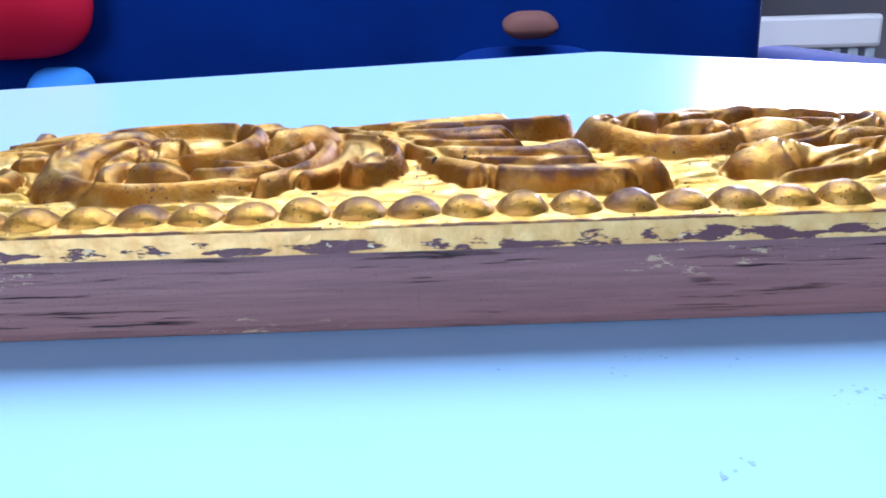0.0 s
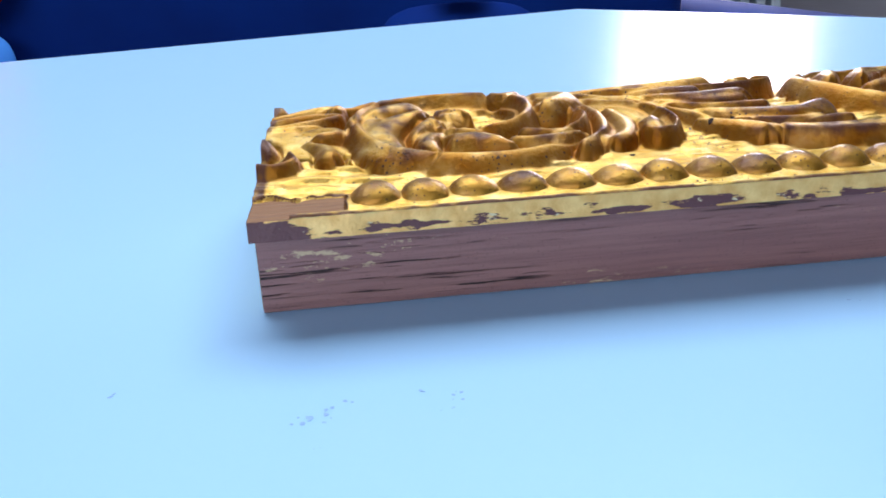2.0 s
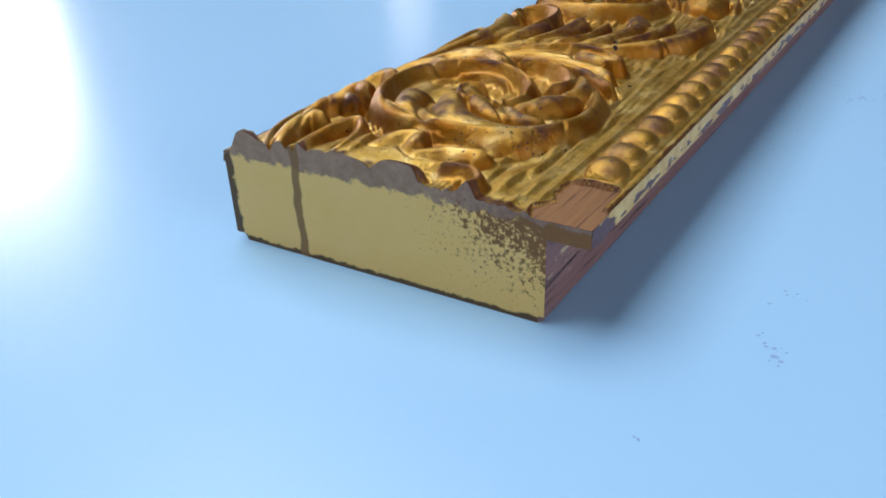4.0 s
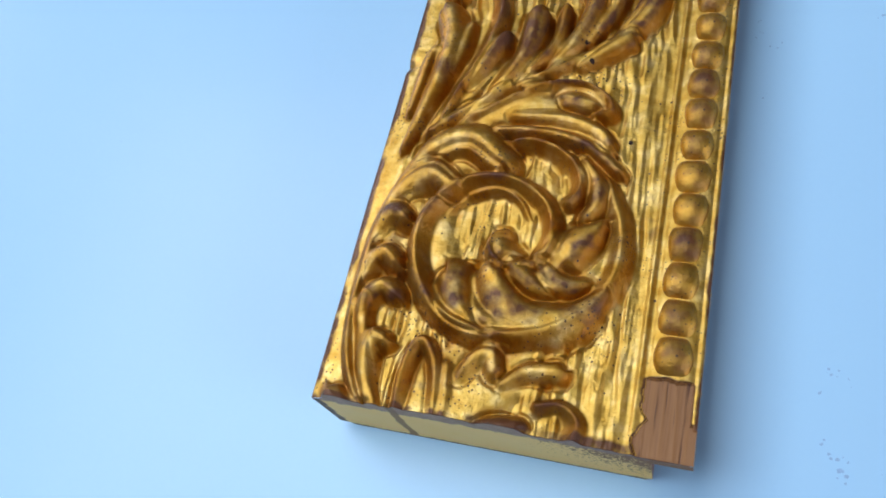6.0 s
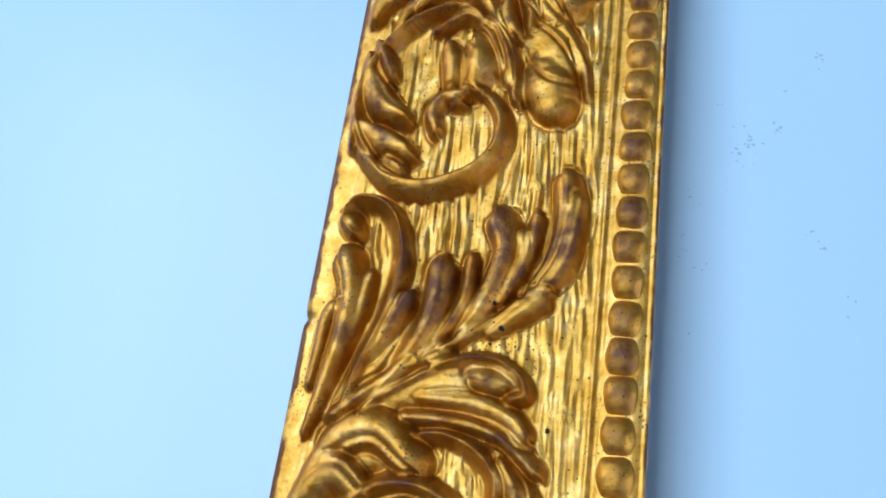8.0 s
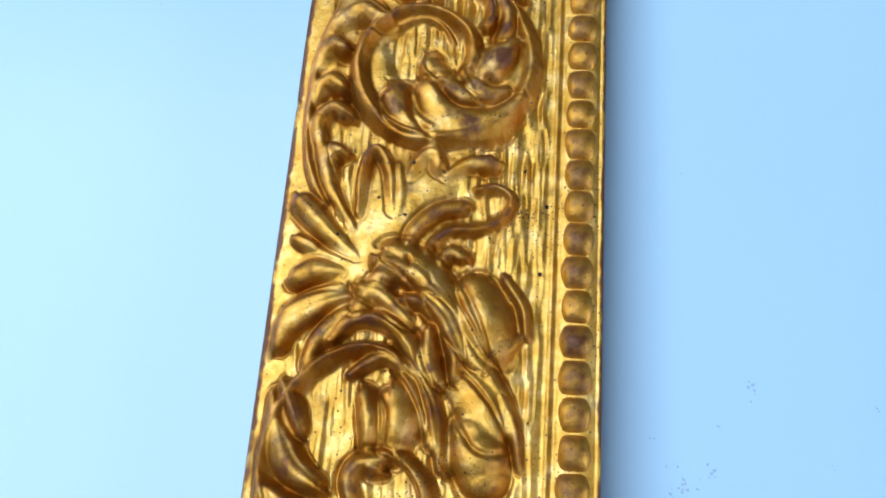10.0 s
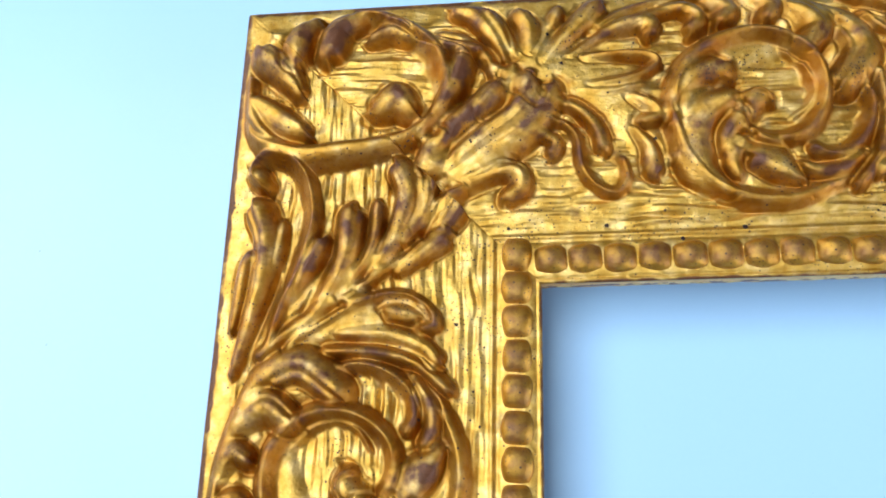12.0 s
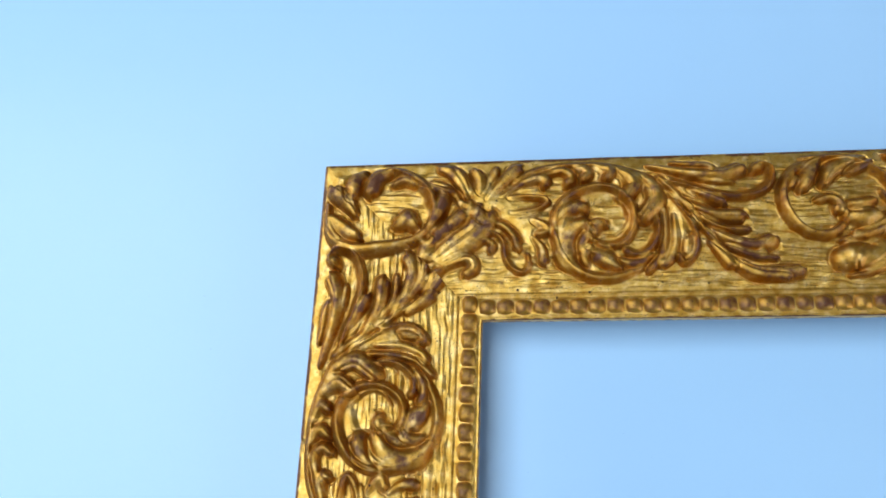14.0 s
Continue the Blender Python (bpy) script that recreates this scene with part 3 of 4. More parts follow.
def spline(points, steps=7):
    steps = 16 if len(points) < 4 else steps
    p = np.array(points, float)
    p = np.vstack([2 * p[0] - p[1], p, 2 * p[-1] - p[-2]])
    out = []
    for k in range(1, len(p) - 2):
        for s in np.linspace(0, 1, steps, endpoint=False):
            out.append(0.5 * (2 * p[k] + (p[k + 1] - p[k - 1]) * s + (2 * p[k - 1] - 5 * p[k] + 4 * p[k + 1] - p[k + 2]) * s ** 2
                              + (3 * p[k] - p[k - 1] - 3 * p[k + 1] + p[k + 2]) * s ** 3))
    out.append(p[-2])
    return np.array(out)


def three(v, s):
    a, b, c = v
    return a * (1 - s) * (1 - 2 * s) + 4 * b * s * (1 - s) + c * s * (2 * s - 1)


def bell(q):
    return np.clip(1 - q * q, 0, None) ** 0.74


def motif_corner(r):
    r([(24.0, 321.4), (30.5, 323.5), (38.6, 320.4), (45.3, 315.2), (48.6, 308.1), (48.8, 300.5), (45.8, 295.8)], (2, 2.3, 1.7), (4.8, 5.4, 4.2), side=-1, inner=1.7)
    r([(22.5, 314.2), (24.1, 319.7), (29.2, 322.5)], (3, 3.1, 1.9), (5.4, 5.4, 4.8), 0.01)
    r([(31.3, 318.0), (35.8, 320.1), (39.9, 317.9)], (1.2, 1.7, 1.2), (4, 4.4, 4))
    r([(34.2, 300.8), (37.9, 303.1), (40.8, 300.0)], (2.4, 2.9, 2.2), (4.4, 5, 4.4))
    r([(2.7, 307.5), (4.3, 299.1), (9.1, 291.5), (17.1, 288.4), (25.9, 289.1), (34.0, 290.4), (40.8, 292.6), (45.5, 296.2)], (2.3, 3.5, 2.3), (4.2, 5, 4.6), side=1, inner=0.6)
    r([(6.4, 314.7), (11.4, 310.3), (15.2, 304.3)], (2.4, 2.4, 1.5), (5, 4.8, 4), 0.15)
    r([(5.6, 301.6), (11.2, 297.6), (16.0, 294.6)], (2.1, 2.7, 1.9), (4.8, 5, 4.6), 0.01)
    r([(14.2, 312.3), (14.8, 318.1), (17.5, 321.4)], (1.8, 2.4, 1.6), (4.4, 5, 4.4))
    r([(52.3, 313.2), (50.6, 306.2), (46.9, 298.7), (43.4, 292.0)], (1.8, 1.7, 0.9), (5.2, 4.8, 4))
    r([(60.7, 302.5), (57.0, 298.5), (50.8, 293.2), (46.0, 286.6)], (2.2, 2.2, 1.4), (5.4, 5, 4.2))
    r([(67.9, 304.0), (65.7, 297.0), (58.3, 291.8), (49.7, 285.3), (44.2, 283.8)], (2.5, 2, 1.5), (5.6, 5, 4.4), 0.15)
    r([(45.9, 290.7), (43.8, 285.4)], (2, 2.1, 1.8), (4.2, 4.6, 4.2))
    r([(42.5, 317.8), (49.1, 314.8), (55.5, 313.2)], (0.9, 1.3, 1.2), (3.6, 4.4, 4.6))
    r([(49.9, 278.9), (54.7, 282.7), (60.7, 285.3), (65.8, 284.2), (66.5, 280.2), (63.8, 277.9)], (1.4, 1.8, 1.5), (4, 4.8, 4.6), 0.2)
    r([(29.9, 260.5), (39.2, 267.9), (47.4, 276.6), (51.6, 279.8)], (0.9, 1.2, 1.2), (3.4, 3.8, 4))


MOTIFS = [("scroll_ornament", motif_scroll, "gilded spiral acanthus scroll"), ("leaf_spray", motif_spray, "gilded spray of curling leaves"),
          ("c_scroll", motif_c_scroll, "gilded open C-shaped scroll"), ("cartouche", motif_cartouche, "gilded cartouche with round swellings"),
          ("shell_ornament", motif_shell, "gilded shell of radiating petals"),
          ("corner_ornament", motif_corner, "gilded leaves and curls meeting over the mitre")]
# broad low swellings under the ornaments: across, along, radius across, radius along, height, all in mm
MOUNDS = [(33, -1, 22, 22, 1.2), (24, 42, 20, 24, 0.8), (22, 92, 22, 26, 0.8), (8, 5, 12, 26, 0.9), (44, 108, 14, 28, 1.2), (22, -42, 20, 24, 1.3)]


def relief(u, v, eyes, to_local, bare_eye):
    """Heights over the gilded face, which ornament owns each spot, and how rubbed it is; u, v in mm."""
    grain = 1.1 * value_noise(u / 0.95 + 1.8 * value_noise(u / 8, v / 9), v / 8.0) + 0.45 * value_noise(u / 0.40 + 40, v / 6.0)
    inside = np.clip((u - 4.5) / 2, 0, 1) * np.clip((58.2 - u) / 1.0, 0, 1)
    z = inside * (grain - 0.75) * (0.60 + 0.90 * value_noise(u / 9 + 3, v / 16))
    z = z + 0.45 * value_noise(u / 7, v / 12) * inside
    z = z - 0.35 * np.clip(1 - u / 1.2, 0, 1) ** 2                                     # softened outer arris
    z = z + 0.55 * np.exp(-((u - 59.6) / 0.55) ** 2) + 0.75 * np.clip(1 - ((u - 64.9) / 3.9) ** 2, 0, 1) ** 0.5  # fillet and bead channel
    z = z + 0.25 * np.clip((u - 68.8) / 0.5, 0, 1) - 0.35 * np.clip((u - 69.5) / 0.5, 0, 1) ** 2
    owner = np.zeros(u.shape, int)
    lift = np.zeros(u.shape)
    for e in eyes:
        for mu, mv, ru, rv, h in MOUNDS:
            q = ((u - mu) / ru) ** 2 + ((v - e - mv) / rv) ** 2
            z = z + h * np.clip(1 - q, 0, 1) ** 1.5 * np.clip((58 - u) / 4, 0, 1)
    ground = z.copy()
    for e in eyes:
        for k, (_, motif, _) in enumerate(MOTIFS):
            if e == bare_eye and k in (2, 3) or k in (2, 3) and e == eyes[1] and bare_eye is None or k == 5 and e != eyes[0]:
                continue

            def stroke(points, w, h, groove=0.0, lean=0.0, side=0, inner=1.0):
                """A lobe along the points; with side, a crest that falls steeply on one side and is scooped out on the other."""
                nonlocal z
                hollow = side
                line = spline(points)
                if k == 5:      # the corner is drawn in the table's own axes
                    line = np.array([(to_local @ Vector((x_ / 1000, y_ / 1000, 0)))[:2] for x_, y_ in line]) * 1000
                else:
                    line[:, 1] += e
                reach = max(w) * (1.55 + max(abs(lean), 0.3)) * max(inner, 1.0) + 0.6
                lo, hi = line.min(0) - reach, line.max(0) + reach
                m = (u > lo[0]) & (u < hi[0]) & (v > lo[1]) & (v < hi[1])
                if not m.any():
                    return
                p = np.stack([u[m], v[m]], 1)
                a, d = line[:-1], np.diff(line, axis=0)
                size = np.hypot(d[:, 0], d[:, 1])
                way = np.concatenate([[0], np.cumsum(size)])
                best = np.full(len(p), 1e9)
                at = np.zeros(len(p))
                side = np.zeros(len(p))
                for i in range(len(a)):
                    r = p - a[i]
                    f = np.clip((r @ d[i]) / max(size[i] ** 2, 1e-9), 0, 1)
                    off = r - f[:, None] * d[i]
                    dist = np.hypot(off[:, 0], off[:, 1])
                    near = dist < best
                    best[near] = dist[near]
                    at[near] = (way[i] + f * size[i])[near]
                    side[near] = np.sign(d[i, 0] * r[:, 1] - d[i, 1] * r[:, 0])[near]
                s = at / way[-1]
                if groove == 0 and max(w) > 1.35:
                    groove = 0.12
                if lean == 0:
                    lean = 0.28 if (points[0][0] * 7 + points[-1][1]) % 2 < 1 else -0.28
                wide = three(w, s) * (1 + 0.05 * (value_noise(at / 2.2, at * 0 + e) - 0.5)) * (1.36 if hollow or max(w) > 3 else 1.72)
                if hollow:
                    within = side * hollow > 0
                    q = best / (wide * np.where(within, inner, 1.0))
                    q1 = np.clip(q, 0, 1)
                    high = three(h, s) * np.where(within, (1 - q1) ** 1.5 if inner > 1 else bell(q1), (1 - q1 * q1) ** 1.05)
                else:
                    q = best / (wide * (1 + lean * side))
                    high = three(h, s) * (bell(q) * (1 - groove * np.exp(-((q * side + 0.22 * np.sign(lean)) / 0.26) ** 2)))
                high = np.where(q < 1, high * (0.80 if k == 4 else 1.0) * (0.77 + 0.25 * np.clip((42 - u[m]) / 14, 0, 1)), -9)
                old = z[m]
                kk = 0.45
                blend = np.clip(0.5 + 0.5 * (high - old) / kk, 0, 1)
                fresh = old * (1 - blend) + high * blend + kk * blend * (1 - blend)
                z[m] = np.where(q < 1, fresh, old)
                if max(h) > 3.3 and not hollow:
                    z[m] = z[m] - 0.85 * np.exp(-((q - 1.05) / 0.12) ** 2) * np.clip(three(h, s) / 4, 0, 1)
                own = owner[m]
                own[(high > old)] = k + 1
                owner[m] = own
                top = lift[m]
                broad = np.clip((three(w, s) / max(w) - 0.7) * 4, 0, 1) * (0.35 + 0.65 * (len(points) < 6)) * (max(w) < 3.2)
                lift[m] = np.maximum(top, np.where(q < 1, np.clip(1.1 - q, 0, 1) * broad * np.clip((three(h, s) - 3.1) / 1.8, 0, 1), 0))
            motif(stroke)
    edge = np.clip((u - 0.6) / 3.2, 0, 1) * np.clip((59.5 - u) / 2.0, 0, 1)
    edge = edge * edge * (3 - 2 * edge)
    z = ground + (z - ground) * edge
    z = z + 0.07 * (value_noise(u / 1.3, v / 1.3) - 0.5)
    crown = 1.5 * np.sin(np.pi * np.clip((u - 1) / 56, 0, 1) ** 0.85)      # the face swells towards its middle
    return z + crown, owner, lift, ground + crown


def rail(name, eyes, length, start, end, to_world, label, chipped):
    """One rail: wooden core with the relief, beads, lip and side faces on it. start(u), end(u): where the rail begins and ends across its width, metres."""
    nu, nv = 300, int(length / 0.00024)
    us = np.linspace(-0.0004, W, nu)
    s, e = start(us), end(us)
    f = np.linspace(0, 1, nv)
    V = s[None, :] + (e - s)[None, :] * f[:, None]
    U = np.repeat(us[None, :], nv, 0)
    z, owner, lift, ground = relief(U * 1000, V * 1000, [q * 1000 for q in eyes], to_world.inverted(), None if chipped else eyes[0] * 1000)
    # the composition has gone soft under its layers of gilding
    def calm(a, turns):
        a = a.copy()
        for _ in range(turns):
            a[1:-1, 1:-1] = 0.2 * (a[1:-1, 1:-1] + a[:-2, 1:-1] + a[2:, 1:-1] + a[1:-1, :-2] + a[1:-1, 2:])
            a[0], a[-1] = a[1], a[-2]
        return a

    on = np.clip(calm((owner > 0) * 1.0, 8) * 1.6, 0, 1) * (U < 0.0585)
    z = np.where(U < 0.0585, calm(z, 1) * (1 - on) + calm(z, 3) * on, z)
    if chipped:
        z = z - 1.3 * np.exp(-(U / 0.0016) ** 2 - ((V - 0.079) / 0.0013) ** 2) - 0.7 * np.exp(-(U / 0.0012) ** 2 - ((V - 0.209) / 0.0010) ** 2)
    if chipped:   # the moulding has broken away at the cut end and bares the wood
        rim = 0.0606 + 0.0009 * np.exp(-((V - 0.0052) / 0.0011) ** 2) - 0.0011 * np.exp(-((V - 0.0014) / 0.0013) ** 2) + 0.0004 * (value_noise(V * 900, V * 0) - 0.5)
        bare = (U > rim) & (V < 0.0127 + 0.0006 * (value_noise(U * 500, U * 0) - 0.5)) & ((U < 0.0686) | (V < 0.0045 + 0.0012 * value_noise(U * 2500, U * 0)))
        z = np.where(bare, -0.4 + 0.12 * value_noise(U * 2600, V * 60), z)
        owner = np.where(bare, len(MOTIFS) + 1, owner)
    # the open mitre joint
    joint = (e[None, :] - V) if chipped else (V - s[None, :])
    z = z - 0.14 * np.exp(-(joint / 0.0003) ** 2) * (0.4 + 0.6 * value_noise(U * 260, U * 0 + 9))
    # rubbed where the relief stands proud of its surroundings
    soft = z.copy()
    for _ in range(14):
        soft[1:-1, 1:-1] = 0.2 * (soft[1:-1, 1:-1] + soft[:-2, 1:-1] + soft[2:, 1:-1] + soft[1:-1, :-2] + soft[1:-1, 2:])
    wear = 0.39 * lift + np.clip((z - soft) * 0.6, -0.3, 0.3) * (owner > 0)
    rubbed = np.maximum(np.clip(1.2 - U / 0.0011, 0, 1), np.clip(1.2 - (W - U) / 0.0007, 0, 1))   # leaf rubbed off both arrises
    wear = wear + rubbed * (0.42 + 0.5 * value_noise(V * 160, U * 300))
    if chipped:
        wear = wear + np.clip(calm(bare * 1.0, 5) * 2.4, 0, 0.9) * ~bare                                # a dark broken rim round the bare wood
        wear = wear + np.clip(1.2 - V / 0.0009, 0, 1) * (0.2 + 0.5 * value_noise(U * 300, V * 300)) * (U < 0.06)
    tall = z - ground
    Z = TOP + z / 1000
    P = np.stack([U, V, Z], -1)
    tu, tv = np.gradient(P, axis=1), np.gradient(P, axis=0)
    N = np.cross(tu, tv)
    N /= np.linalg.norm(N, axis=-1, keepdims=True)
    # amber toning, thin on the flats, deepened on the ornament's flanks as painted shade
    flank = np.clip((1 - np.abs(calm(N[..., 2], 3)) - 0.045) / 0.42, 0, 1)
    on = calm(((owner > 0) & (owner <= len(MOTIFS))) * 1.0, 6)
    for _ in range(2):      # the painted shade runs a little way past their foot
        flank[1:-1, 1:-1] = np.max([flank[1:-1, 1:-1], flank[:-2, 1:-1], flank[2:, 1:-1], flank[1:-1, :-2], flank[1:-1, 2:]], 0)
    glaze_shade = calm(np.clip(0.18 * np.clip((tall - 0.9) / 1.0, 0, 1) + flank, 0, 1), 2) * np.clip(on * 2.2, 0, 1)
    M = np.array(to_world)
    flip = np.linalg.det(M[:3, :3]) < 0
    place = lambda p: p @ M[:3, :3].T + M[:3, 3]
    turn = lambda n: n @ M[:3, :3].T

    def solid(section, material, nm, parent, lab=""):
        """A straight length with the given section (u, z), cut at the rail's two ends."""
        n = len(section)
        a = [(u_, float(start(np.array([u_]))[0]), z_) for u_, z_ in section]
        b = [(u_, float(end(np.array([u_]))[0]), z_) for u_, z_ in section]
        vs = place(np.array(a + b))
        fs = [tuple(range(n)), tuple(range(2 * n - 1, n - 1, -1))] + [(k, (k + 1) % n, n + (k + 1) % n, n + k)[::-1] for k in range(n)]
        ob = mesh_object(nm, [tuple(q) for q in vs], fs, material, parent, label=lab)
        bm = bmesh.new()
        bm.from_mesh(ob.data)
        bmesh.ops.recalc_face_normals(bm, faces=bm.faces[:])
        bm.to_mesh(ob.data)
        bm.free()
        return ob

    core = solid([(0.0022, 0.0), (0.0618, 0.0), (BASE_W - 0.0003, 0.0005), (BASE_W, 0.0016), (BASE_W, LIP_Z), (W - 0.0006, LIP_Z), (W - 0.0006, 0.0152),
                  (0.0006, 0.0152), (0.0006, 0.0025)], SIDE, name, frame_thing, label)

    # cells sorted by the ornament that owns them
    idx = np.arange(nu * nv).reshape(nv, nu)
    cell = np.stack([idx[:-1, :-1], idx[:-1, 1:], idx[1:, 1:], idx[1:, :-1]], -1).reshape(-1, 4)
    if flip:
        cell = cell[:, ::-1]
    corner_own = owner[:-1, :-1].reshape(-1)
    mid_v = V[:-1, :-1].reshape(-1)
    flat_p, flat_n, flat_w, flat_g = place(P.reshape(-1, 3)), turn(N.reshape(-1, 3)), wear.reshape(-1), glaze_shade.reshape(-1)

    def patch(nm, mask, material, lab):
        cells = cell[mask]
        if len(cells) < 12:
            return
        used, inv = np.unique(cells, return_inverse=True)
        inv = inv.reshape(-1, 4)
        me = bpy.data.meshes.new(nm)
        me.vertices.add(len(used))
        me.vertices.foreach_set("co", flat_p[used].astype(np.float32).ravel())
        me.loops.add(len(inv) * 4)
        me.loops.foreach_set("vertex_index", inv.astype(np.int32).ravel())
        me.polygons.add(len(inv))
        me.polygons.foreach_set("loop_start", np.arange(0, len(inv) * 4, 4, dtype=np.int32))
        me.polygons.foreach_set("use_smooth", np.ones(len(inv), bool))
        me.update(calc_edges=True)
        att = me.attributes.new("wear", "FLOAT", "POINT")
        att.data.foreach_set("value", flat_w[used].astype(np.float32))
        att = me.attributes.new("glaze_shade", "FLOAT", "POINT")
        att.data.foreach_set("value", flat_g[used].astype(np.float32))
        me.normals_split_custom_set_from_vertices(flat_n[used].tolist())
        me.materials.append(material)
        ob = new(nm, me)
        ob.parent = core
        tagged(ob, lab)

    patch("gilded_face", corner_own == 0, GILT, "gilded face with combed wavy grain")
    for k, (nm, _, lab) in enumerate(MOTIFS):
        if nm == "corner_ornament":
            patch(nm, corner_own == k + 1, GILT, lab)
            continue
        for e0 in eyes:
            near = np.abs(mid_v - e0 - (0.0 if nm == "scroll_ornament" else {"leaf_spray": 0.045, "c_scroll": 0.093, "cartouche": 0.11, "shell_ornament": -0.045}[nm])) < PERIOD / 2
            patch(nm, (corner_own == k + 1) & near, GILT, lab)
    if chipped:
        patch("bare_wood_patch", corner_own == len(MOTIFS) + 1, BARE, "bare brown wood where the moulding broke off")

    def skirt(nm, rows, low, material, lab, out, flare=0.0):
        """A face that closes the relief down to the level low."""
        top = rows
        steps = 6
        vs, fs = [], []
        m_ = len(top)
        for k in range(steps + 1):
            g = k / steps
            for p in top:
                lowz = low(p)
                wob = 0.00006 * math.sin(p[1] * 900) * math.sin(p[1] * 233 + 1) * (k not in (0,))
                vs.append((p[0] + out[0] * (0.0001 + wob + flare * g), p[1] + out[1] * (0.0001 + wob + flare * g), p[2] * (1 - g) + lowz * g))
        for k in range(steps):
            for i in range(m_ - 1):
                fs.append((k * m_ + i, k * m_ + i + 1, (k + 1) * m_ + i + 1, (k + 1) * m_ + i))
        vs = place(np.array(vs))
        ob = mesh_object(nm, [tuple(q) for q in vs], fs, material, core, True, lab)
        return ob

    skirt("lip_edge", P[::3, -1], lambda p: LIP_Z, PEEL, "lip edge with gold leaf flaking off brown bole", (1, 0))
    skirt("outer_edge", P[::3, 0], lambda p: 0.0149, SIDE, "", (-1, 0), 0.0005)
    if chipped:
        skirt("cut_end", P[0], lambda p: (0.0 if 0.0022 < p[0] < 0.0618 else 0.0012) if p[0] < BASE_W else LIP_Z, OCHRE, "cut end coated in worn ochre paint", (0, -1))
    if chipped:
        skirt("mitre_edge", P[-1], lambda p: 0.0153, GILT, "", (0, 0))
    else:
        skirt("mitre_edge", P[0], lambda p: 0.0153, GILT, "", (0, 0))
    return core, place, P


def bead_mesh(seed):
    """One barrel-shaped bead of the sight edge, flattened against its neighbours, a little irregular."""
    rng = random.Random(seed)
    bm = bmesh.new()
    along, across = 13, 13
    tall, skew = 0.0027 + 0.0002 * rng.uniform(-1, 1), rng.uniform(-0.1, 0.1)
    rows = []
    for i in range(along):
        y = -math.cos(math.pi * i / (along - 1))
        arch = (0.10 + 0.90 * max(0.0, 1 - y * y) ** 0.66) * (1 + skew * y)
        half = 0.0032 * (0.58 + 0.42 * max(0.0, 1 - y * y) ** 0.5) * (1 + 0.04 * math.sin(3 * y + seed))
        rows.append([bm.verts.new((-half * math.cos(math.pi * j / (across - 1)), 0.00363 * y,
                                   tall * arch * math.sin(math.pi * j / (across - 1)) ** 0.9 - 0.0001)) for j in range(across)])
    for i in range(along - 1):
        for j in range(across - 1):
            bm.faces.new((rows[i][j], rows[i][j + 1], rows[i + 1][j + 1], rows[i + 1][j]))
    bm.faces.new(rows[0][::-1])
    bm.faces.new(rows[-1])
    bmesh.ops.recalc_face_normals(bm, faces=bm.faces[:])
    for f in bm.faces:
        f.smooth = True
    me = bpy.data.meshes.new("bead")
    bm.to_mesh(me)
    bm.free()
    me.materials.append(GILT_BEAD)
    return me


frame_thing = tagged(new("picture_frame"), "ornate gilded wooden picture frame, one side missing, lying on the table", "picture frame")
TILT = math.tan(radians(RACK))
inner_y = L - W / math.cos(radians(RACK)) + W * TILT                 # height of the inner corner
to_long = Matrix.Identity(4)
to_short = Matrix.Translation((0, L, 0)) @ Matrix.Rotation(radians(RACK), 4, "Z") @ Matrix(((0, 1, 0, 0), (-1, 0, 0, 0), (0, 0, 1, 0), (0, 0, 0, 1)))
inner_local = to_short.inverted() @ Vector((W, inner_y, 0))
long_core, long_place, long_p = rail("long_rail", [0.036, 0.036 + PERIOD, 0.036 + 2 * PERIOD], L, lambda u: -0.0012 * u / W, lambda u: L - u * (L - inner_y) / W, to_long,
                                     "stained wooden rail, purple-brown on its inner side", True)
EYE_TOP = 0.1185
short_core, short_place, short_p = rail("short_rail", [EYE_TOP - PERIOD, EYE_TOP, EYE_TOP + PERIOD, EYE_TOP + 2 * PERIOD], TOP_LEN,
                                        lambda u: u * inner_local.y / inner_local.x, lambda u: u * 0 + TOP_LEN, to_short, "stained wooden rail mitred to the long one", False)

beads = [bead_mesh(k) for k in range(4)]
rng = random.Random(5)
PITCH = 0.00731


def bead_row(first, last, parent, to_world):
    v = first
    while v < last:
        ob = new("bead", rng.choice(beads))
        ob.parent = parent
        ob.matrix_basis = (to_world @ Matrix.Translation((0.0648 + rng.uniform(-1, 1) * 0.00012, v, TOP + 0.0003)) @ Matrix.Rotation(rng.uniform(-0.06, 0.06), 4, "Z")
                           @ Matrix.Rotation(rng.choice((0, math.pi)), 4, "Z") @ Matrix.Diagonal((rng.uniform(0.96, 1.05), rng.uniform(0.95, 1.03), rng.uniform(0.9, 1.08), 1)))
        v += PITCH


bead_row(0.0133 + PITCH / 2, 0.2690, long_core, to_long)
bead_row(0.0700, TOP_LEN - 0.004, short_core, to_short)


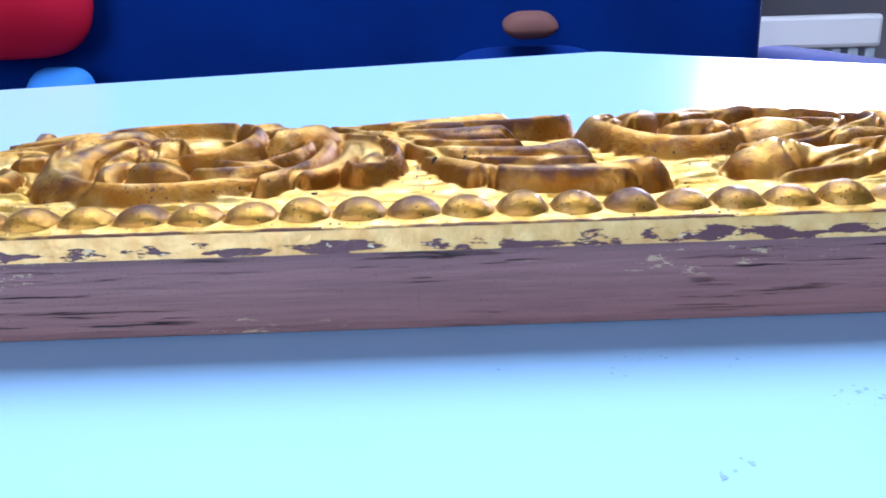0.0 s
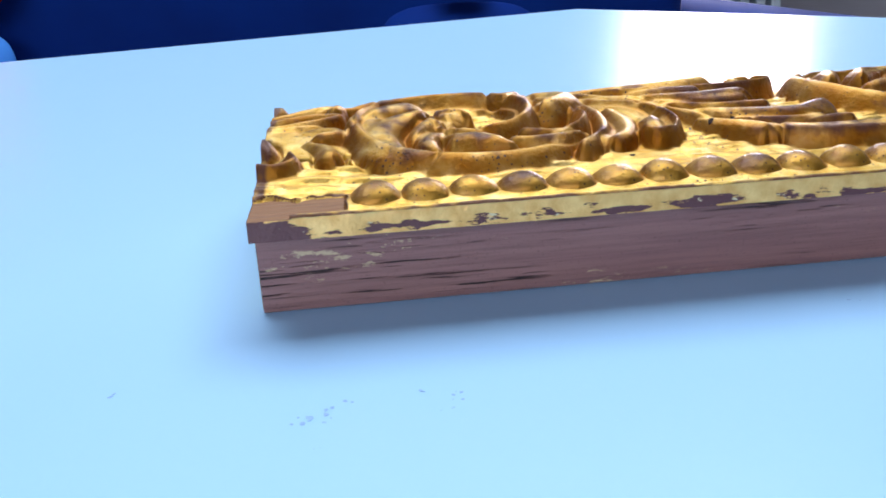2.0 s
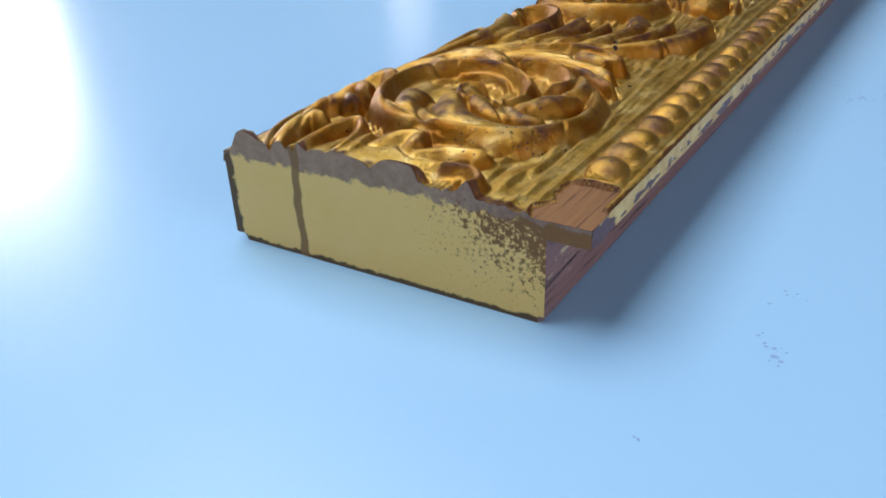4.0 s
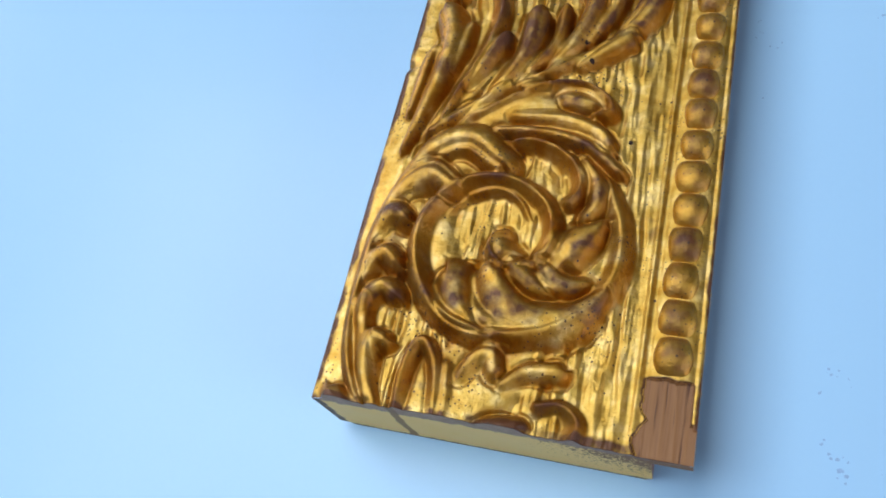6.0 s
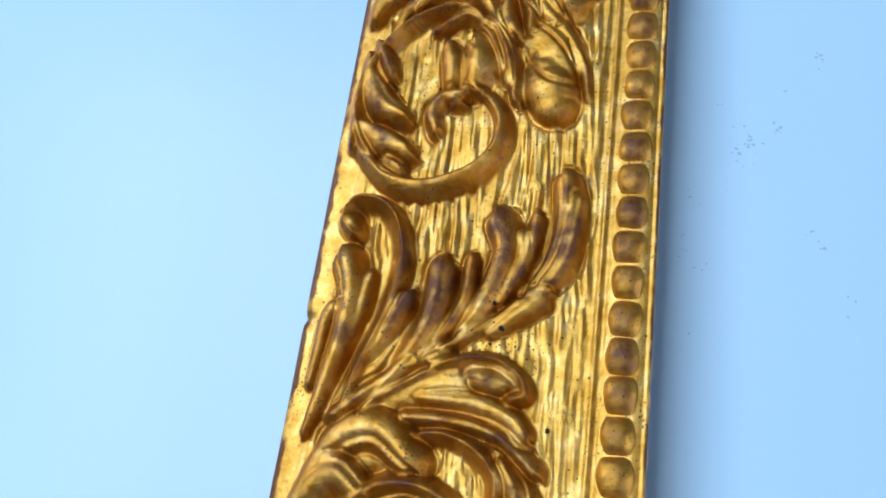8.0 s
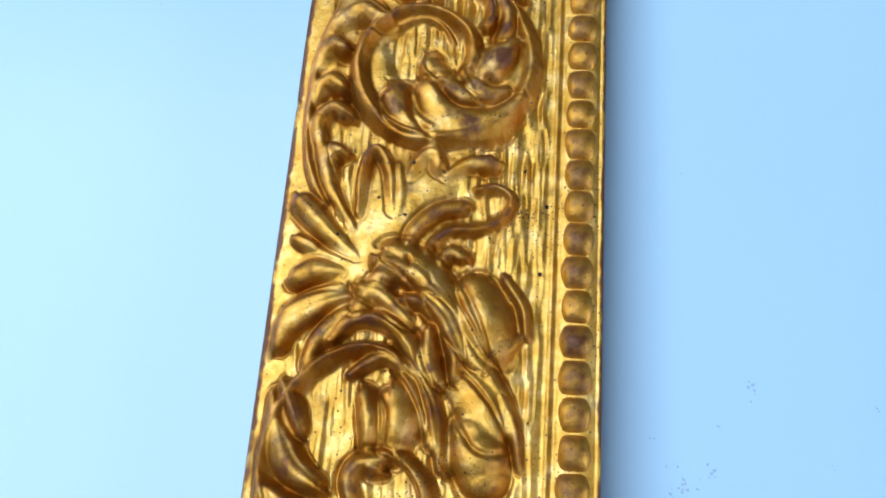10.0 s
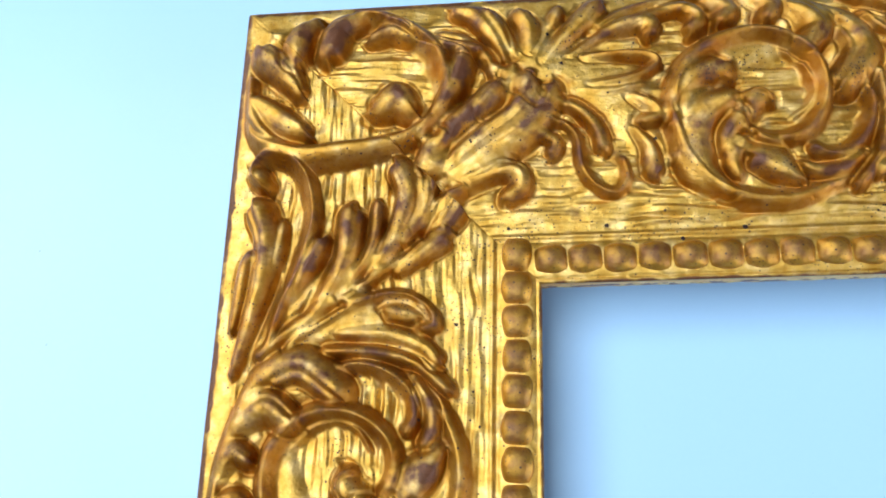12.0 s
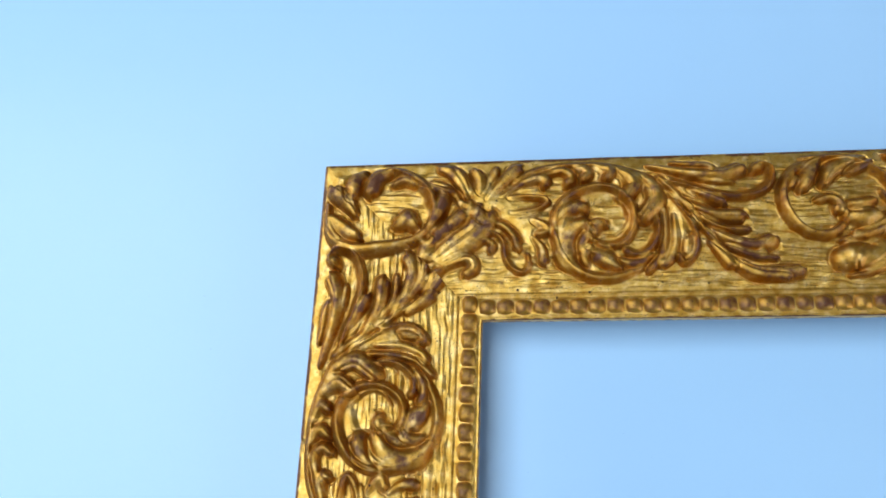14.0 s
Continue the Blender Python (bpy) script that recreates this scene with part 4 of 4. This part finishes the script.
# ---- small worm and nail holes in the gilding ----
def hole(parent, place, P, u, v, r):
    nv, nu = P.shape[:2]
    d = (P[:, :, 0] - u) ** 2 + (P[:, :, 1] - v) ** 2
    j, i = np.unravel_index(np.argmin(d), d.shape)
    c = P[j, i]
    bm = bmesh.new()
    bmesh.ops.create_circle(bm, cap_ends=True, segments=10, radius=r)
    for q in bm.verts:
        q.co.x *= 1 + 0.2 * math.sin(7 * q.co.y / r + u * 999)
        t = (P[:, :, 0] - (c[0] + q.co.x)) ** 2 + (P[:, :, 1] - (c[1] + q.co.y)) ** 2
        jj, ii = np.unravel_index(np.argmin(t), t.shape)
        q.co = Vector(place(np.array([c[0] + q.co.x, c[1] + q.co.y, P[jj, ii, 2] + 0.00014])))
    bmesh.ops.recalc_face_normals(bm, faces=bm.faces[:])
    part("worm_hole", bm, HOLE, parent, "small dark worm hole")


for u, v, r in ((0.0520, 0.0605, 0.0005), (0.0400, 0.0835, 0.0004), (0.0420, 0.0785, 0.0005), (0.0580, 0.1850, 0.0005), (0.0530, 0.1930, 0.0004),
                (0.0220, 0.1850, 0.0004), (0.0290, 0.1930, 0.0005), (0.0280, 0.1810, 0.0004), (0.0140, 0.1760, 0.0004), (0.0520, 0.2500, 0.0004),
                (0.0570, 0.1700, 0.0005), (0.0450, 0.2300, 0.0003)):
    hole(long_core, long_place, long_p, u, v, r)
back = to_short.inverted()
for x, y, r in ((0.0840, 0.2720, 0.0005), (0.1130, 0.2715, 0.0006), (0.0630, 0.2715, 0.0004), (0.0750, 0.3100, 0.0004), (0.0950, 0.2915, 0.0004),
                (0.1000, 0.2690, 0.0005), (0.0720, 0.3180, 0.0004), (0.1420, 0.2760, 0.0004), (0.1600, 0.2760, 0.0004)):
    q = back @ Vector((x, y, 0))
    hole(short_core, short_place, short_p, q.x, q.y, r)


# ---- stains and crumbs on the table ----
def flakes(name, spots, material, label):
    r = random.Random(11)
    bm = bmesh.new()
    for cx, cy, spread, count, size in spots:
        for _ in range(count):
            x, y = cx + r.gauss(0, spread), cy + r.gauss(0, spread)
            if -0.004 < x < 0.074 and -0.003 < y < 0.33:
                continue
            k = r.randint(6, 9)
            s = size * r.uniform(0.15, 0.6)
            stretch, a0 = r.uniform(0.45, 1), r.uniform(0, 6.28)
            c = bm.verts.new((x, y, 0.00009))
            ring = []
            for i in range(k):
                a = 2 * math.pi * i / k
                d = s * r.uniform(0.6, 1.1)
                px, py = math.cos(a) * d, math.sin(a) * d * stretch
                ring.append(bm.verts.new((x + px * math.cos(a0) - py * math.sin(a0), y + px * math.sin(a0) + py * math.cos(a0), 0.00006)))
            for i in range(k):
                bm.faces.new((c, ring[i], ring[(i + 1) % k]))
    return tagged(part(name, bm, material, smooth=True), label, "stains", kind="stuff")


NEAR_SPOTS = [(0.0933, 0.0243, 0.0011, 5, 0.0009), (0.0907, 0.0202, 0.0006, 3, 0.0006), (0.0954, 0.022, 0.0008, 3, 0.0007), (0.0937, 0.0078, 0.001, 6, 0.001),
          (0.0917, 0.0109, 0.0006, 3, 0.0007), (0.0957, 0.0052, 0.001, 4, 0.0009), (0.0768, 0.0859, 0.0001, 1, 0.0006), (0.0872, 0.1285, 0.0011, 7, 0.001),
          (0.0924, 0.131, 0.0005, 3, 0.0008), (0.1003, 0.109, 0.0009, 4, 0.0009), (0.1025, 0.1059, 0.0008, 4, 0.0009), (0.0798, 0.1007, 0.0007, 3, 0.0007),
          (0.0745, 0.1082, 0.0004, 2, 0.0006), (0.1076, 0.0951, 0.0007, 3, 0.0008), (0.1069, 0.0911, 0.0007, 2, 0.0008), (0.0889, 0.1302, 0.0012, 7, 0.001),
          (0.0941, 0.1335, 0.0007, 5, 0.0011)]
FAR_SPOTS = [(0.0866, 0.1339, 0.0008, 3, 0.0007), (0.0957, 0.1422, 0.0004, 2, 0.0008), (0.103, 0.1512, 0.0012, 6, 0.0009), (0.1269, 0.1488, 0.0008, 4, 0.0009),
          (0.1184, 0.1358, 0.0004, 2, 0.0006), (0.1254, 0.1396, 0.0005, 2, 0.0007), (0.0814, 0.1398, 0.0006, 3, 0.0006), (0.089, 0.2014, 0.0001, 1, 0.0005),
          (0.1195, 0.17, 0.0001, 1, 0.0005), (0.0438, -0.0565, 0.0001, 2, 0.0007), (0.0838, -0.0188, 0.0003, 2, 0.0008), (0.0959, 0.0078, 0.0006, 3, 0.0007),
          (0.1012, 0.0071, 0.0003, 2, 0.0005), (0.1181, 0.0223, 0.001, 4, 0.0008), (0.0772, 0.0871, 0.0002, 2, 0.0005), (0.0858, 0.1262, 0.0012, 6, 0.0008),
          (0.0739, 0.1037, 0.002, 5, 0.0006), (0.076, 0.1178, 0.0015, 4, 0.0007)]
flakes("table_stains", NEAR_SPOTS + FAR_SPOTS,
       STAIN, "blue-grey stains and scuffs on the white tabletop")
flakes("crumbs", [(-0.07, 0.10, 0.06, 8, 0.0003), (0.13, 0.20, 0.03, 10, 0.0003), (-0.04, -0.06, 0.03, 5, 0.0004), (-0.05, 0.27, 0.02, 5, 0.0006), (0.10, 0.39, 0.03, 5, 0.0004)],
       STAIN, "tiny dark crumbs lying on the white tabletop")
